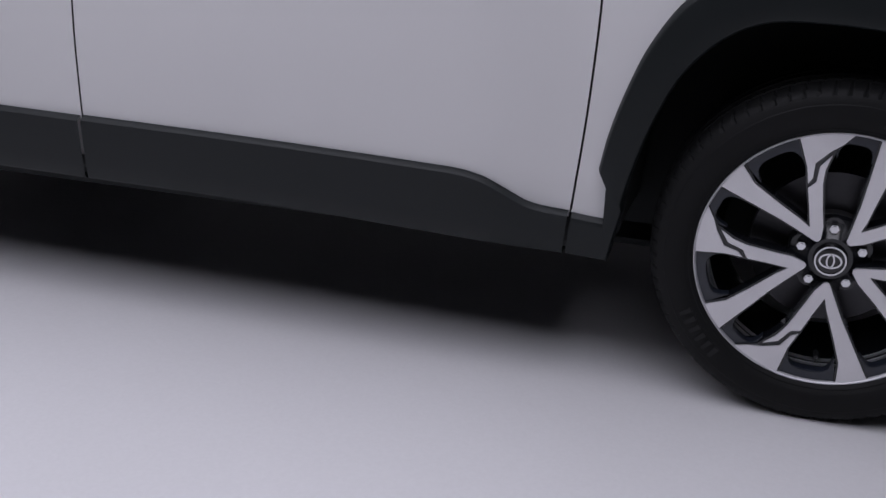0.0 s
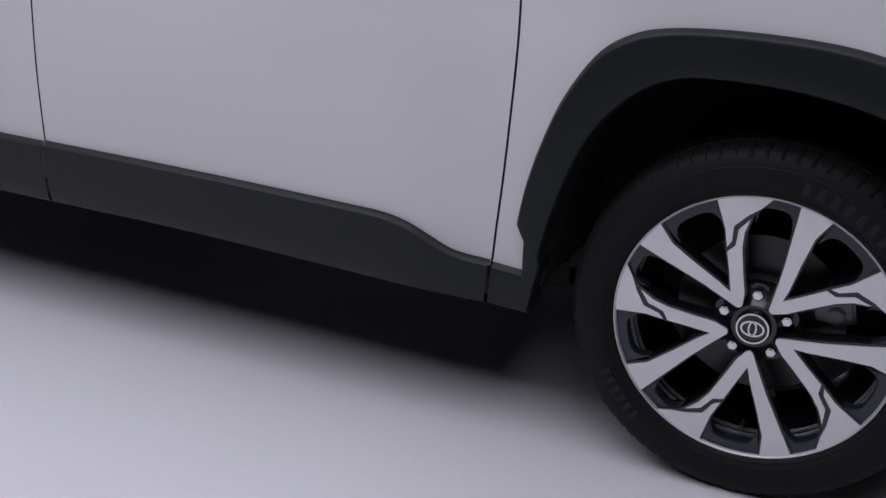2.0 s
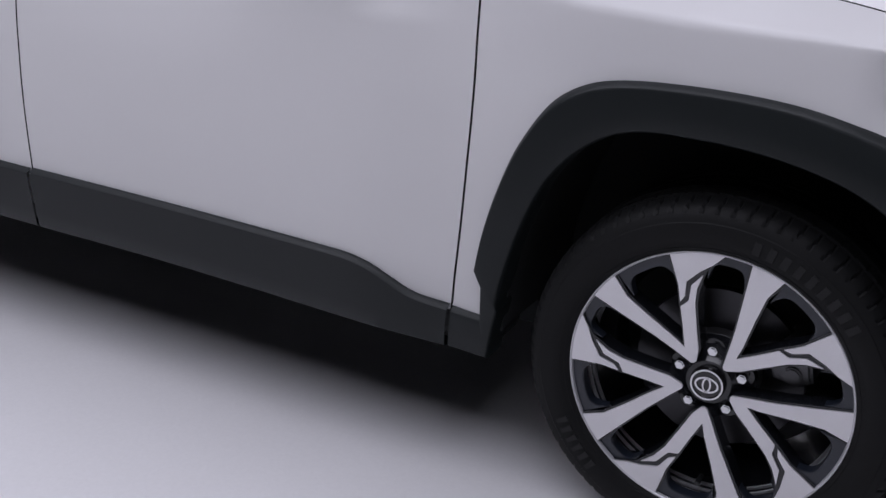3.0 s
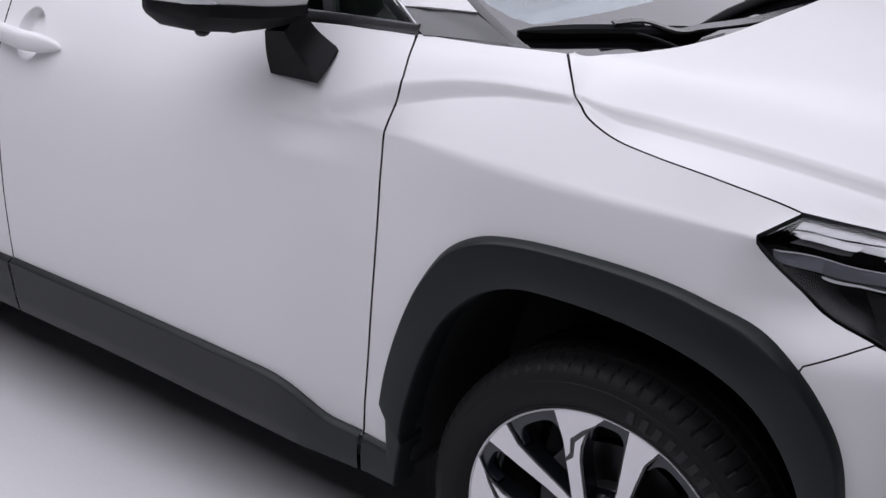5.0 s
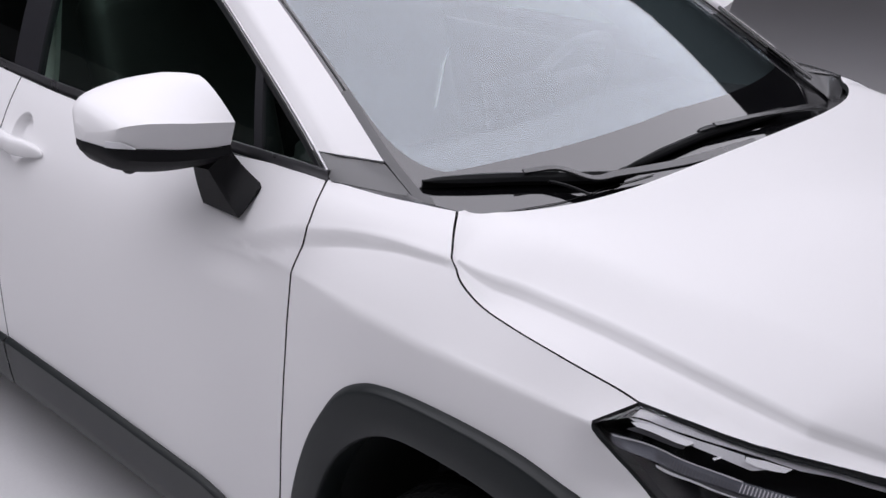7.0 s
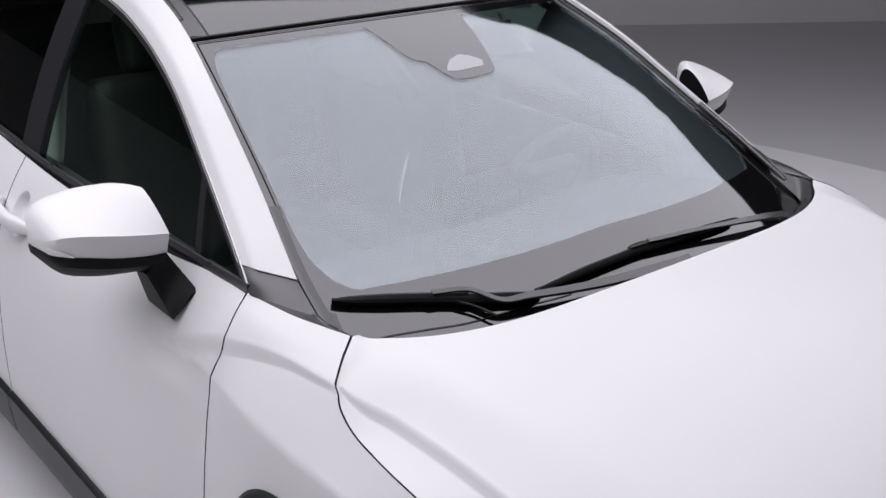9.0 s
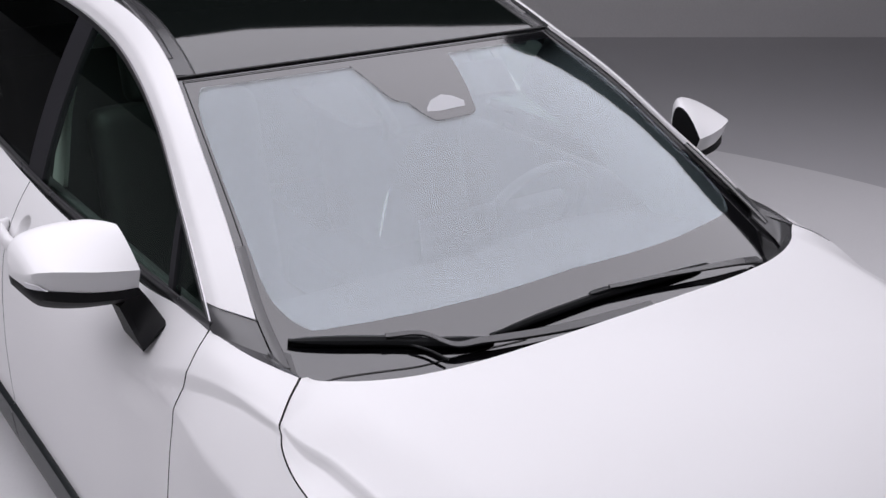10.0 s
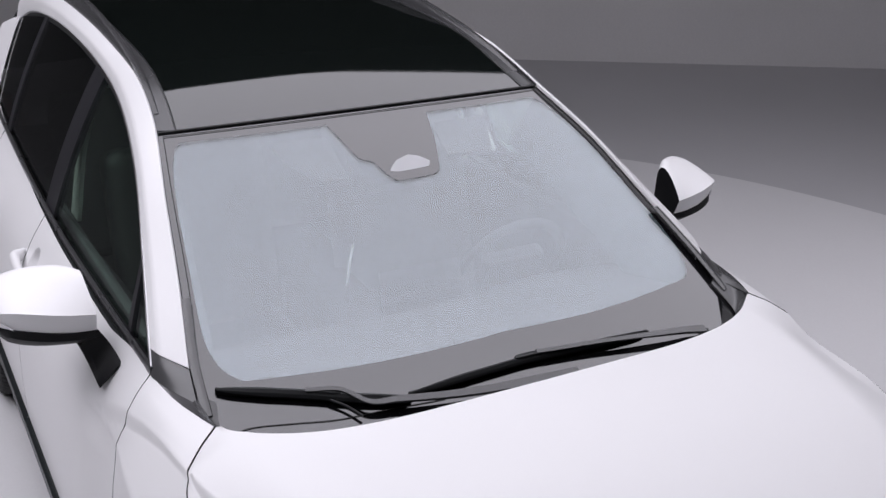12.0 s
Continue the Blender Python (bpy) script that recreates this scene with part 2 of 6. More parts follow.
def panel(name, outline, surf, out, spacing=0.02, thick=0.010, hem=False, lines=()):
    """A sheet with thickness over the 2D outline, laid on surf(a, b) -> xyz. out(p): a way that points outwards."""
    from mathutils.geometry import delaunay_2d_cdt
    o = np.array(outline, float)
    if np.linalg.norm(o[0] - o[-1]) < 1e-6:
        o = o[:-1]
    closed = np.vstack([o, o[:1]])
    ring = []
    for a, b in zip(closed[:-1], closed[1:]):
        k = max(1, int(np.ceil(np.linalg.norm(b - a) / (spacing * 0.8))))
        ring += [a + (b - a) * i / k for i in range(k)]
    ring = np.array(ring)
    lo, hi = ring.min(0), ring.max(0)
    gx = np.arange(lo[0] + spacing * 0.37, hi[0], spacing)
    gy = np.arange(lo[1] + spacing * 0.41, hi[1], spacing)
    g = np.array([(x, y) for x in gx for y in gy]).reshape(-1, 2)
    a, b = ring, np.roll(ring, -1, 0)
    inside = np.zeros(len(g), bool)
    for p, q in zip(a, b):
        c = (p[1] > g[:, 1]) != (q[1] > g[:, 1])
        with np.errstate(divide="ignore", invalid="ignore"):
            inside ^= c & (g[:, 0] < (q[0] - p[0]) * (g[:, 1] - p[1]) / (q[1] - p[1]) + p[0])
    g = g[inside]
    near = np.array([np.min(np.sum((ring - q) ** 2, 1)) for q in g]) > (spacing * 0.55) ** 2 if len(g) else []
    g = g[near] if len(g) else np.zeros((0, 2))
    if lines:
        # extra rows of points along the creases
        q = np.vstack([np.array(line, float) for line in lines])
        g = np.array([p for p in g if np.min(np.sum((q - p) ** 2, 1)) > (spacing * 0.3) ** 2])
        g = np.vstack([g, q])
    pts = np.vstack([ring, g])
    n = len(ring)
    edges = [(i, (i + 1) % n) for i in range(n)]
    v, _, f, ov, _, _ = delaunay_2d_cdt([Vector(p) for p in pts], edges, [], 1, 1e-7)
    uv = np.array([(q[0], q[1]) for q in v])
    xyz = np.array([surf(p, q) for p, q in uv])
    e = 1e-3
    du = np.array([surf(p + e, q) for p, q in uv]) - np.array([surf(p - e, q) for p, q in uv])
    dv = np.array([surf(p, q + e) for p, q in uv]) - np.array([surf(p, q - e) for p, q in uv])
    nor = unit(np.cross(du, dv))
    s = np.sign(np.sum(nor * np.array([out(p) for p in xyz]), 1))
    nor *= s[:, None]
    m = len(xyz)
    verts = list(xyz) + list(xyz - nor * thick)
    normals = list(nor) + list(-nor)
    faces = []
    for t in f:
        i, j, k = t[:3]
        if np.dot(np.cross(xyz[j] - xyz[i], xyz[k] - xyz[i]), nor[i]) < 0:
            j, k = k, j
        faces += [(i, j, k), (i + m, k + m, j + m)]
    back = {}
    for i, olds in enumerate(ov):
        for q in olds:
            back[q] = i
    loop = [back[i] for i in range(n) if i in back]
    base = len(verts)
    centre = xyz.mean(0)
    L = len(loop)
    for i, q in enumerate(loop):
        t = xyz[loop[(i + 1) % L]] - xyz[loop[i - 1]]
        side = unit(np.cross(t, nor[q]))
        verts += [xyz[q], xyz[q] - nor[q] * thick]
        normals += [side, side]
    sgn = 1 if np.dot(normals[base], xyz[loop[0]] - centre) > 0 else -1
    for i in range(base, len(normals)):
        normals[i] = normals[i] * sgn
    for i in range(L):
        a0, b0 = base + 2 * i, base + 2 * ((i + 1) % L)
        q = (a0, b0, b0 + 1, a0 + 1)
        w = np.cross(verts[b0] - verts[a0], verts[a0 + 1] - verts[a0])
        faces.append(q if np.dot(w, normals[a0]) > 0 else q[::-1])
    me = mesh_of(name, verts, faces, normals)
    if hem:
        # the folded edges and the back are coloured dark for the shade in the gaps
        me.materials.append(WHITE)
        me.materials.append(DARK)
        first = 2 * len(f)
        me.polygons.foreach_set("material_index", [1 if i >= first or i % 2 else 0 for i in range(len(me.polygons))])
    return me


def sheet(name, P, thick=0.0, out=None, close_u=False, sharp=40):
    """A mesh over a grid of points (nu, nv, 3), with thickness if asked; out(p) points outwards."""
    P = np.asarray(P, float)
    nu, nv = P.shape[:2]
    du = np.gradient(P, axis=0) if not close_u else np.roll(P, -1, 0) - np.roll(P, 1, 0)
    dv = np.gradient(P, axis=1)
    nor = unit(np.cross(du, dv))
    flip = False
    if out is not None:
        c = P[nu // 2, nv // 2]
        flip = np.dot(nor[nu // 2, nv // 2], out(c)) < 0
        if flip:
            nor = -nor
    verts = [tuple(p) for p in P.reshape(-1, 3)]
    faces = []
    ku = nu if close_u else nu - 1
    for i in range(ku):
        for j in range(nv - 1):
            a, b = i * nv + j, ((i + 1) % nu) * nv + j
            q = (a, b, b + 1, a + 1)
            faces.append(q[::-1] if flip else q)
    if thick:
        m = nu * nv
        verts += [tuple(p) for p in (P - nor * thick).reshape(-1, 3)]
        faces += [tuple(i + m for i in q[::-1]) for q in faces]
        rim = []
        if not close_u:
            loop = [i * nv for i in range(nu)] + [(nu - 1) * nv + j for j in range(1, nv)]
            loop += [i * nv + nv - 1 for i in range(nu - 2, -1, -1)] + list(range(nv - 2, 0, -1))
            rim = [loop]
        else:
            rim = [[i * nv for i in range(nu)], [i * nv + nv - 1 for i in range(nu - 1, -1, -1)]]
        for loop in rim:
            for a, b in zip(loop, loop[1:] + loop[:1]):
                q = (a, a + m, b + m, b)
                faces.append(q[::-1] if flip else q)
    return mesh_of(name, verts, faces, sharp=sharp)


def tube(name, path, profile, up=(0, 0, 1), scale=None, sharp=40):
    """A profile (list of (side, up)) swept along a 3D path, capped. scale: a size for each point of the path."""
    p = np.array(path, float)
    t = unit(np.gradient(p, axis=0))
    up = np.array(up, float)
    side = unit(np.cross(t, up))
    u = np.cross(side, t)
    k = len(profile)
    verts, faces = [], []
    for i in range(len(p)):
        s = 1.0 if scale is None else scale[i]
        for a, b in profile:
            verts.append(p[i] + side[i] * a * s + u[i] * b * s)
    for i in range(len(p) - 1):
        for j in range(k):
            faces.append((i * k + j, i * k + (j + 1) % k, (i + 1) * k + (j + 1) % k, (i + 1) * k + j))
    faces += [tuple(range(k))[::-1], tuple((len(p) - 1) * k + j for j in range(k))]
    me = mesh_of(name, verts, faces, sharp=sharp)
    bm = bmesh.new()
    bm.from_mesh(me)
    bmesh.ops.recalc_face_normals(bm, faces=bm.faces)
    bm.to_mesh(me)
    bm.free()
    me.polygons.foreach_set("use_smooth", [True] * len(me.polygons))
    me.set_sharp_from_angle(angle=radians(sharp))
    return me


def round_profile(w, h, n=12, power=2.6):
    out = []
    for i in range(n):
        a = 2 * math.pi * i / n
        c, s = math.cos(a), math.sin(a)
        out.append((w / 2 * math.copysign(abs(c) ** (2 / power), c), h / 2 * math.copysign(abs(s) ** (2 / power), s)))
    return out


def lathe(name, profile, n=72, sharp=30, at=(0, 0, 0), modulate=None):
    """Turns a profile of (y, radius) about the y axis."""
    verts, faces = [], []
    k = len(profile)
    for i in range(n):
        a = 2 * math.pi * i / n
        for j, (y, r) in enumerate(profile):
            if modulate:
                r = modulate(a, j, r)
            verts.append((at[0] + r * math.cos(a), at[1] + y, at[2] + r * math.sin(a)))
    for i in range(n):
        for j in range(k - 1):
            faces.append((i * k + j, i * k + j + 1, ((i + 1) % n) * k + j + 1, ((i + 1) % n) * k + j))
    return mesh_of(name, verts, faces, sharp=sharp)


def block(size, centre=(0, 0, 0), bevel=0.0, segments=2, turn=None):
    bm = bmesh.new()
    bmesh.ops.create_cube(bm, size=1.0)
    bmesh.ops.scale(bm, vec=size, verts=bm.verts)
    if bevel:
        bmesh.ops.bevel(bm, geom=list(bm.edges), offset=bevel, segments=segments, affect="EDGES", profile=0.6)
    m = Matrix.Translation(centre) @ (turn or Matrix.Identity(4))
    bmesh.ops.transform(bm, matrix=m, verts=bm.verts)
    return bm


def prism(name, outline, y_face, depth, sharp=30, bevel=0.0):
    """A flat outline in (x, z), extruded inwards along +y. y_face may be a function of (x, z)."""
    f = y_face if callable(y_face) else (lambda x, z: y_face)
    bm = bmesh.new()
    front = [bm.verts.new((x, f(x, z), z)) for x, z in outline]
    rear = [bm.verts.new((x, f(x, z) + depth, z)) for x, z in outline]
    bm.faces.new(front)
    bm.faces.new(rear[::-1])
    n = len(front)
    for i in range(n):
        bm.faces.new((front[i], rear[i], rear[(i + 1) % n], front[(i + 1) % n]))
    bmesh.ops.recalc_face_normals(bm, faces=bm.faces)
    if bevel:
        es = [e for e in bm.edges if e.verts[0] in front and e.verts[1] in front]
        bmesh.ops.bevel(bm, geom=es, offset=bevel, segments=2, affect="EDGES")
    bmesh.ops.triangulate(bm, faces=[q for q in bm.faces if len(q.verts) > 4])
    me = bpy.data.meshes.new(name)
    bm.to_mesh(me)
    bm.free()
    return me


def bm_mesh(bm, name):
    me = bpy.data.meshes.new(name)
    bm.to_mesh(me)
    bm.free()
    return me


def both(name, me, mat, parent, label="", parts=()):
    """The part on the right side and its mirror twin on the left."""
    made = []
    for side in (1, -1):
        ob = part(name, me, mat, parent, label)
        ob.scale = (1, side, 1)
        made.append(ob)
    return made


# ---- the room ----
CAR_MID = (-1.3, 0.0)


def room():
    turn = radians(-30)
    half, high = 6.6, 5.6
    m = Matrix.Translation((CAR_MID[0], CAR_MID[1], 0)) @ Matrix.Rotation(turn, 4, "Z")
    bm = bmesh.new()
    bmesh.ops.create_grid(bm, x_segments=40, y_segments=40, size=half + 0.15, matrix=m)
    tagged(part("floor", bm, FLOOR), "pale grey painted concrete studio floor", "floor", kind="structure")
    verts, faces, n = [], [], 160
    for i in range(n):
        a = 2 * math.pi * i / n
        for z, r in ((0.0045, 4.13), (0.0035, 4.15), (-0.02, 4.15)):
            verts.append((CAR_MID[0] + r * math.cos(a), r * math.sin(a), z))
    for i in range(n):
        for j in range(2):
            faces.append((i * 3 + j, i * 3 + j + 1, ((i + 1) % n) * 3 + j + 1, ((i + 1) % n) * 3 + j))
    faces.append(tuple(i * 3 for i in range(n)))
    me = mesh_of("turntable", verts, faces, sharp=30)
    bm = bmesh.new()
    bm.from_mesh(me)
    bmesh.ops.recalc_face_normals(bm, faces=bm.faces)
    tagged(part("turntable", bm, TABLE), "round pale painted turntable let into the studio floor", "turntable", kind="structure")
    for k, name in enumerate(("wall_west", "wall_south", "wall_east", "wall_north")):
        t = m @ Matrix.Rotation(math.pi / 2 * k, 4, "Z")
        bm = block((0.2, 2 * half + 0.4, 2.4), (-half - 0.1, 0, 1.2), 0.0)
        bmesh.ops.transform(bm, matrix=t, verts=bm.verts)
        over = block((0.2, 2 * half + 0.4, high - 2.4), (-half - 0.1, 0, (high + 2.4) / 2), 0.0)
        bmesh.ops.transform(over, matrix=t, verts=over.verts)
        tagged(part(name + "_upper", over, CEIL), "black painted upper studio wall", "wall", kind="structure")
        # the two walls out of view are darkened to hold back bounced light
        near = name in ("wall_south", "wall_east")
        tagged(part(name, bm, DIMWALL if near else WALL), "unseen grey studio wall, darkened to cut bounce light" if near else "plain grey painted studio wall", "wall", kind="structure")
    bm = block((2 * half + 0.4, 2 * half + 0.4, 0.2), (0, 0, high + 0.1), 0.0)
    bmesh.ops.transform(bm, matrix=m, verts=bm.verts)
    tagged(part("ceiling", bm, CEIL), "black painted studio ceiling", "ceiling", kind="structure")


def softbox():
    for (x, wide, y0, y1, _), cloth in zip(BOXES, DIFFUSERS):
        one_softbox(x, (y0 + y1) / 2, wide, y1 - y0, cloth)


def one_softbox(x, y, w, d, cloth):
    top = new("overhead_softbox")
    top.location = (x, y, BOX_H)
    tagged(top, "large overhead softbox with white diffuser hung from ceiling", "studio lamp", "overhead softboxes")
    ring = [(-w / 2, -d / 2), (w / 2, -d / 2), (w / 2, d / 2), (-w / 2, d / 2)]
    if y > 0:
        # the far box narrows towards its outer corner
        ring = ring[:3] + [(-0.05, d / 2 - 0.00), (-0.55, d / 2 - 0.22), (-0.81, d / 2 - 0.40), (-0.92, d / 2 - 0.70), (-1.02, d / 2 - 1.30), (-1.17, d / 2 - 1.70), (-1.45, d / 2 - 2.10), (-1.61, d / 2 - 2.40), (-1.64, d / 2 - 2.80), (-1.67, d / 2 - 3.30), (-1.75, d / 2 - 3.80), (-1.89, d / 2 - 4.50)]
    bm = bmesh.new()
    bm.faces.new([bm.verts.new((p[0], p[1], 0)) for p in ring])
    bmesh.ops.recalc_face_normals(bm, faces=bm.faces)
    if next(iter(bm.faces)).normal.z > 0:
        bmesh.ops.reverse_faces(bm, faces=bm.faces)
    part("diffuser", bm, cloth, top, "glowing white cloth diffuser")
    for p, q in zip(ring, ring[1:] + ring[:1]):
        p, q = Vector((*p, 0)), Vector((*q, 0))
        t = (q - p).normalized()
        out = Vector((t.y, -t.x, 0))
        turn = Matrix.Rotation(math.atan2(t.y, t.x), 4, "Z")
        part("frame", block(((q - p).length, 0.016, 0.25), (p + q) / 2 + out * 0.009 + Vector((0, 0, 0.10)), 0.004, turn=turn), BLACK, top)
    bm = bmesh.new()
    bm.faces.new([bm.verts.new((p[0], p[1], 0.22)) for p in ring])
    bmesh.ops.solidify(bm, geom=list(bm.faces), thickness=0.02)
    part("back", bm, BLACK, top)
    for sx in (-1, 1):
        for sy in (-1, 1):
            part("hanger", block((0.03, 0.03, 5.6 - BOX_H - 0.235), (sx * w * 0.3, sy * d * 0.3, 0.235 + (5.6 - BOX_H - 0.235) / 2), 0.003), BLACK, top)


room()
softbox()

# ---- the car's skin ----
car = new("car")
tagged(car, "white compact crossover car with dark grey plastic cladding, parked", "car")


def outward(p):
    return np.array((0.0, p[1], 0.25 * (p[2] - 0.6)))


def upward(p):
    return np.array((0.0, 0.0, 1.0))


# side of the front wing: for some cross cuts, six (height, half width) pairs from the top down to the shoulder edge
WING_X = (-0.66, -0.58, -0.52, -0.46, -0.41, -0.36, -0.30, -0.25, -0.19, -0.125, -0.04, 0.118, 0.25, 0.40)
WING_Z = ((1.120, 1.120, 1.121, 1.122, 1.120, 1.118, 1.118, 1.118, 1.1165, 1.112, 1.100, 1.060, 1.020, 1.00),
          (1.050, 1.062, 1.076, 1.088, 1.092, 1.095, 1.098, 1.099, 1.098, 1.094, 1.076, 1.035, 1.002, 0.985),
          (0.985, 1.003, 1.027, 1.0455, 1.0555, 1.0650, 1.0715, 1.0740, 1.0735, 1.0705, 1.043, 1.018, 0.988, 0.97),
          (0.970, 0.978, 0.992, 1.0080, 1.0215, 1.0340, 1.0455, 1.0530, 1.0560, 1.0575, 1.022, 1.000, 0.973, 0.955),
          (0.955, 0.960, 0.9615, 0.9600, 0.9620, 0.9610, 0.9585, 0.955, 0.952, 0.948, 0.944, 0.940, 0.938, 0.925))
WING_Y = ((0.772, 0.772, 0.772, 0.772, 0.769, 0.764, 0.752, 0.736, 0.714, 0.705, 0.735, 0.735, 0.745, 0.75),
          (0.819, 0.8135, 0.8075, 0.806, 0.803, 0.798, 0.788, 0.777, 0.764, 0.756, 0.768, 0.775, 0.775, 0.77),
          (0.853, 0.851, 0.8435, 0.836, 0.831, 0.8235, 0.816, 0.810, 0.804, 0.7975, 0.806, 0.808, 0.800, 0.79),
          (0.859, 0.8565, 0.8515, 0.8430, 0.8365, 0.8285, 0.8205, 0.814, 0.808, 0.8015, 0.821, 0.828, 0.818, 0.805),
          (0.8640, 0.8635, 0.864, 0.8650, 0.8715, 0.8780, 0.8825, 0.8845, 0.8845, 0.8835, 0.8805, 0.8735, 0.865, 0.838))
wing_z = [spline(WING_X, r) for r in WING_Z]
wing_y = [spline(WING_X, r) for r in WING_Y]
LOW = ((0.20, 0.862), (0.30, 0.886), (0.38, 0.894), (0.46, 0.900), (0.60, 0.901), (0.75, 0.894))
wing_low = spline((-0.46, -0.25, -0.04, 0.118, 0.25, 0.40), (0.8805, 0.8855, 0.8840, 0.8790, 0.872, 0.85))
front_in = spline((-0.3, 0.15, 0.30, 0.40, 0.50, 0.60, 0.70, 0.80, 0.87), (0, 0, 0.008, 0.024, 0.06, 0.12, 0.21, 0.36, 0.58))
rear_in = spline((-3.52, -3.40, -3.2, -2.9, -2.5, -2.0), (0.24, 0.14, 0.075, 0.03, 0.006, 0.0))
door_profile = spline((0.20, 0.30, 0.38, 0.46, 0.60, 0.75, 0.85, 0.92, 0.97, 1.02, 1.06, 1.12, 1.25),
                      (0.862, 0.884, 0.894, 0.903, 0.906, 0.900, 0.889, 0.875, 0.859, 0.835, 0.812, 0.772, 0.70))
cache = {}


def wing_profile(x):
    key = round(x, 5)
    if key not in cache:
        zc, yc = wing_z[-1](x), wing_y[-1](x)
        zt, yt = wing_z[-2](x), wing_y[-2](x)
        # a crisp edge along the ridge
        zr, yr, lip = wing_z[2](x), wing_y[2](x), 0.005
        # the shelf under the ridge swells a little towards the door
        h = 0.05 - 0.22 * step(-0.04, -0.24, x)
        drop = (0.0, 0.03, 0.12, 0.30, 0.55, 0.80)
        run = [d - h * e for d, e in zip(drop, (0.0, 0.022, 0.085, 0.155, 0.17, 0.085))]
        zs = [z for z, _ in LOW] + [0.86, zc - 0.010, zc - 0.003] + [zc + (zt - zc) * (1 - d) for d in (0.96,) + drop[:0:-1]] + [f(x) for f in wing_z[-2:1:-1]] + [zr + lip] + [f(x) for f in wing_z[1::-1]]
        ys = [y - front_in(x) for _, y in LOW] + [wing_low(x), yc, yc - 0.0008] + [yt + (yc - yt) * r for r in (0.955,) + tuple(run[:0:-1])] + [f(x) for f in wing_y[-2:1:-1]] + [yr - 0.85 * lip * (yr - wing_y[1](x)) / (wing_z[1](x) - zr)] + [f(x) for f in wing_y[1::-1]]
        for i in range(1, len(zs)):
            zs[i] = max(zs[i], zs[i - 1] + 0.0015)
        cache[key] = spline(zs, ys)
    return cache[key]


def side(x, z):
    """Half width of the body's side at length x and height z."""
    w = step(-0.70, -0.47, x)
    w += (step(-0.76, -0.60, x) - w) * step(0.89, 0.955, z)
    y = 0.0
    if w > 0:
        y += w * (wing_profile(x)(z) - 0.032 * step(0.15, 0.32, x) * step(0.775, 0.86, z) * step(0.95, 0.90, z))
    if w < 1:
        y += (1 - w) * (door_profile(z) - rear_in(x))
    return y


def side_point(x, z, off=0.0):
    return np.array((x, -side(x, z) - off, z))


hood_mid = spline((-0.25, -0.06, 0.2, 0.4, 0.6, 0.72, 0.78), (1.120, 1.116, 1.098, 1.068, 1.018, 0.966, 0.92))
dome_y = spline((-0.2, -0.03, 0.1, 0.26, 0.42, 0.78), (0.672, 0.654, 0.638, 0.614, 0.577, 0.48))
dome_z = spline((-0.2, 0.0, 0.2, 0.4, 0.6, 0.78), (0.006, 0.014, 0.020, 0.022, 0.018, 0.01))
band_y = spline((-0.2, -0.13, 0.0, 0.14, 0.31, 0.45, 0.78), (0.73, 0.792, 0.758, 0.745, 0.738, 0.724, 0.61))
band_z = spline((-0.2, -0.13, 0.0, 0.14, 0.31, 0.45, 0.6, 0.78), (1.114, 1.0735, 1.0515, 1.038, 1.019, 0.996, 0.958, 0.884))
band_d = spline((-0.2, -0.13, 0.0, 0.31, 0.5, 0.78), (0.001, 0.016, 0.022, 0.022, 0.017, 0.003))
GAP = ((-0.199, 0.716, 1.1165), (-0.166, 0.757, 1.0965), (-0.133, 0.7935, 1.069), (-0.112, 0.805, 1.050), (-0.084, 0.813, 1.036),
       (-0.042, 0.820, 1.022), (0.02, 0.825, 1.012), (0.118, 0.828, 1.000), (0.205, 0.820, 0.984), (0.250, 0.814, 0.974),
       (0.334, 0.800, 0.967), (0.417, 0.785, 0.963), (0.515, 0.745, 0.957), (0.60, 0.695, 0.945), (0.68, 0.60, 0.925), (0.74, 0.42, 0.91))
# along the wing the line lies on the wing itself
WING_GAP = [(x, side(x, z), z) for x, z in smooth([(g[0], g[2]) for g in GAP[:10]], 5)]
GAP = tuple(WING_GAP) + GAP[10:]
gap_y = spline([g[0] for g in GAP], [g[1] for g in GAP])
gap_z = spline([g[0] for g in GAP], [g[2] for g in GAP])
cache_h = {}


def band_edge(x):
    """Half width of the bonnet's ridge and how much room the hollow beside it has."""
    yg = gap_y(x)
    yb = min(band_y(x), yg - 0.046 + 0.040 * step(-0.03, -0.125, x))
    return yb, min(1.0, (yg - yb) / 0.046)


def hood_z(x, y):
    k = round(x, 5)
    if k not in cache_h:
        yg = gap_y(x)
        yb, r = band_edge(x)
        yd = min(dome_y(x), yb - 0.05)
        zm = hood_mid(x)
        zd = zm - dome_z(x)
        zb = min(band_z(x), zd - 0.004)
        zl = zb - band_d(x) * r ** 0.6
        zl = max(zl, gap_z(x) + 0.0005)
        zb = max(zb, zl + 0.0005)
        zg = gap_z(x)
        cache_h[k] = spline((-0.02, 0.0, yd * 0.6, yd - 0.008, yd + 0.008, yb - 0.008, yb, yb + 0.003 * r, yb + 0.013 * r, yb + 0.020 * r, yg, yg + 0.04),
                            (zm, zm, zm - (zm - zd) * 0.4, zd + 0.0006, zd - 0.0016, zb + 0.0035, zb, zb - 0.16 * (zb - zl), zl + 0.06 * (zb - zl), zl - 0.001, zg, zg - 0.012))
    return cache_h[k](abs(y))


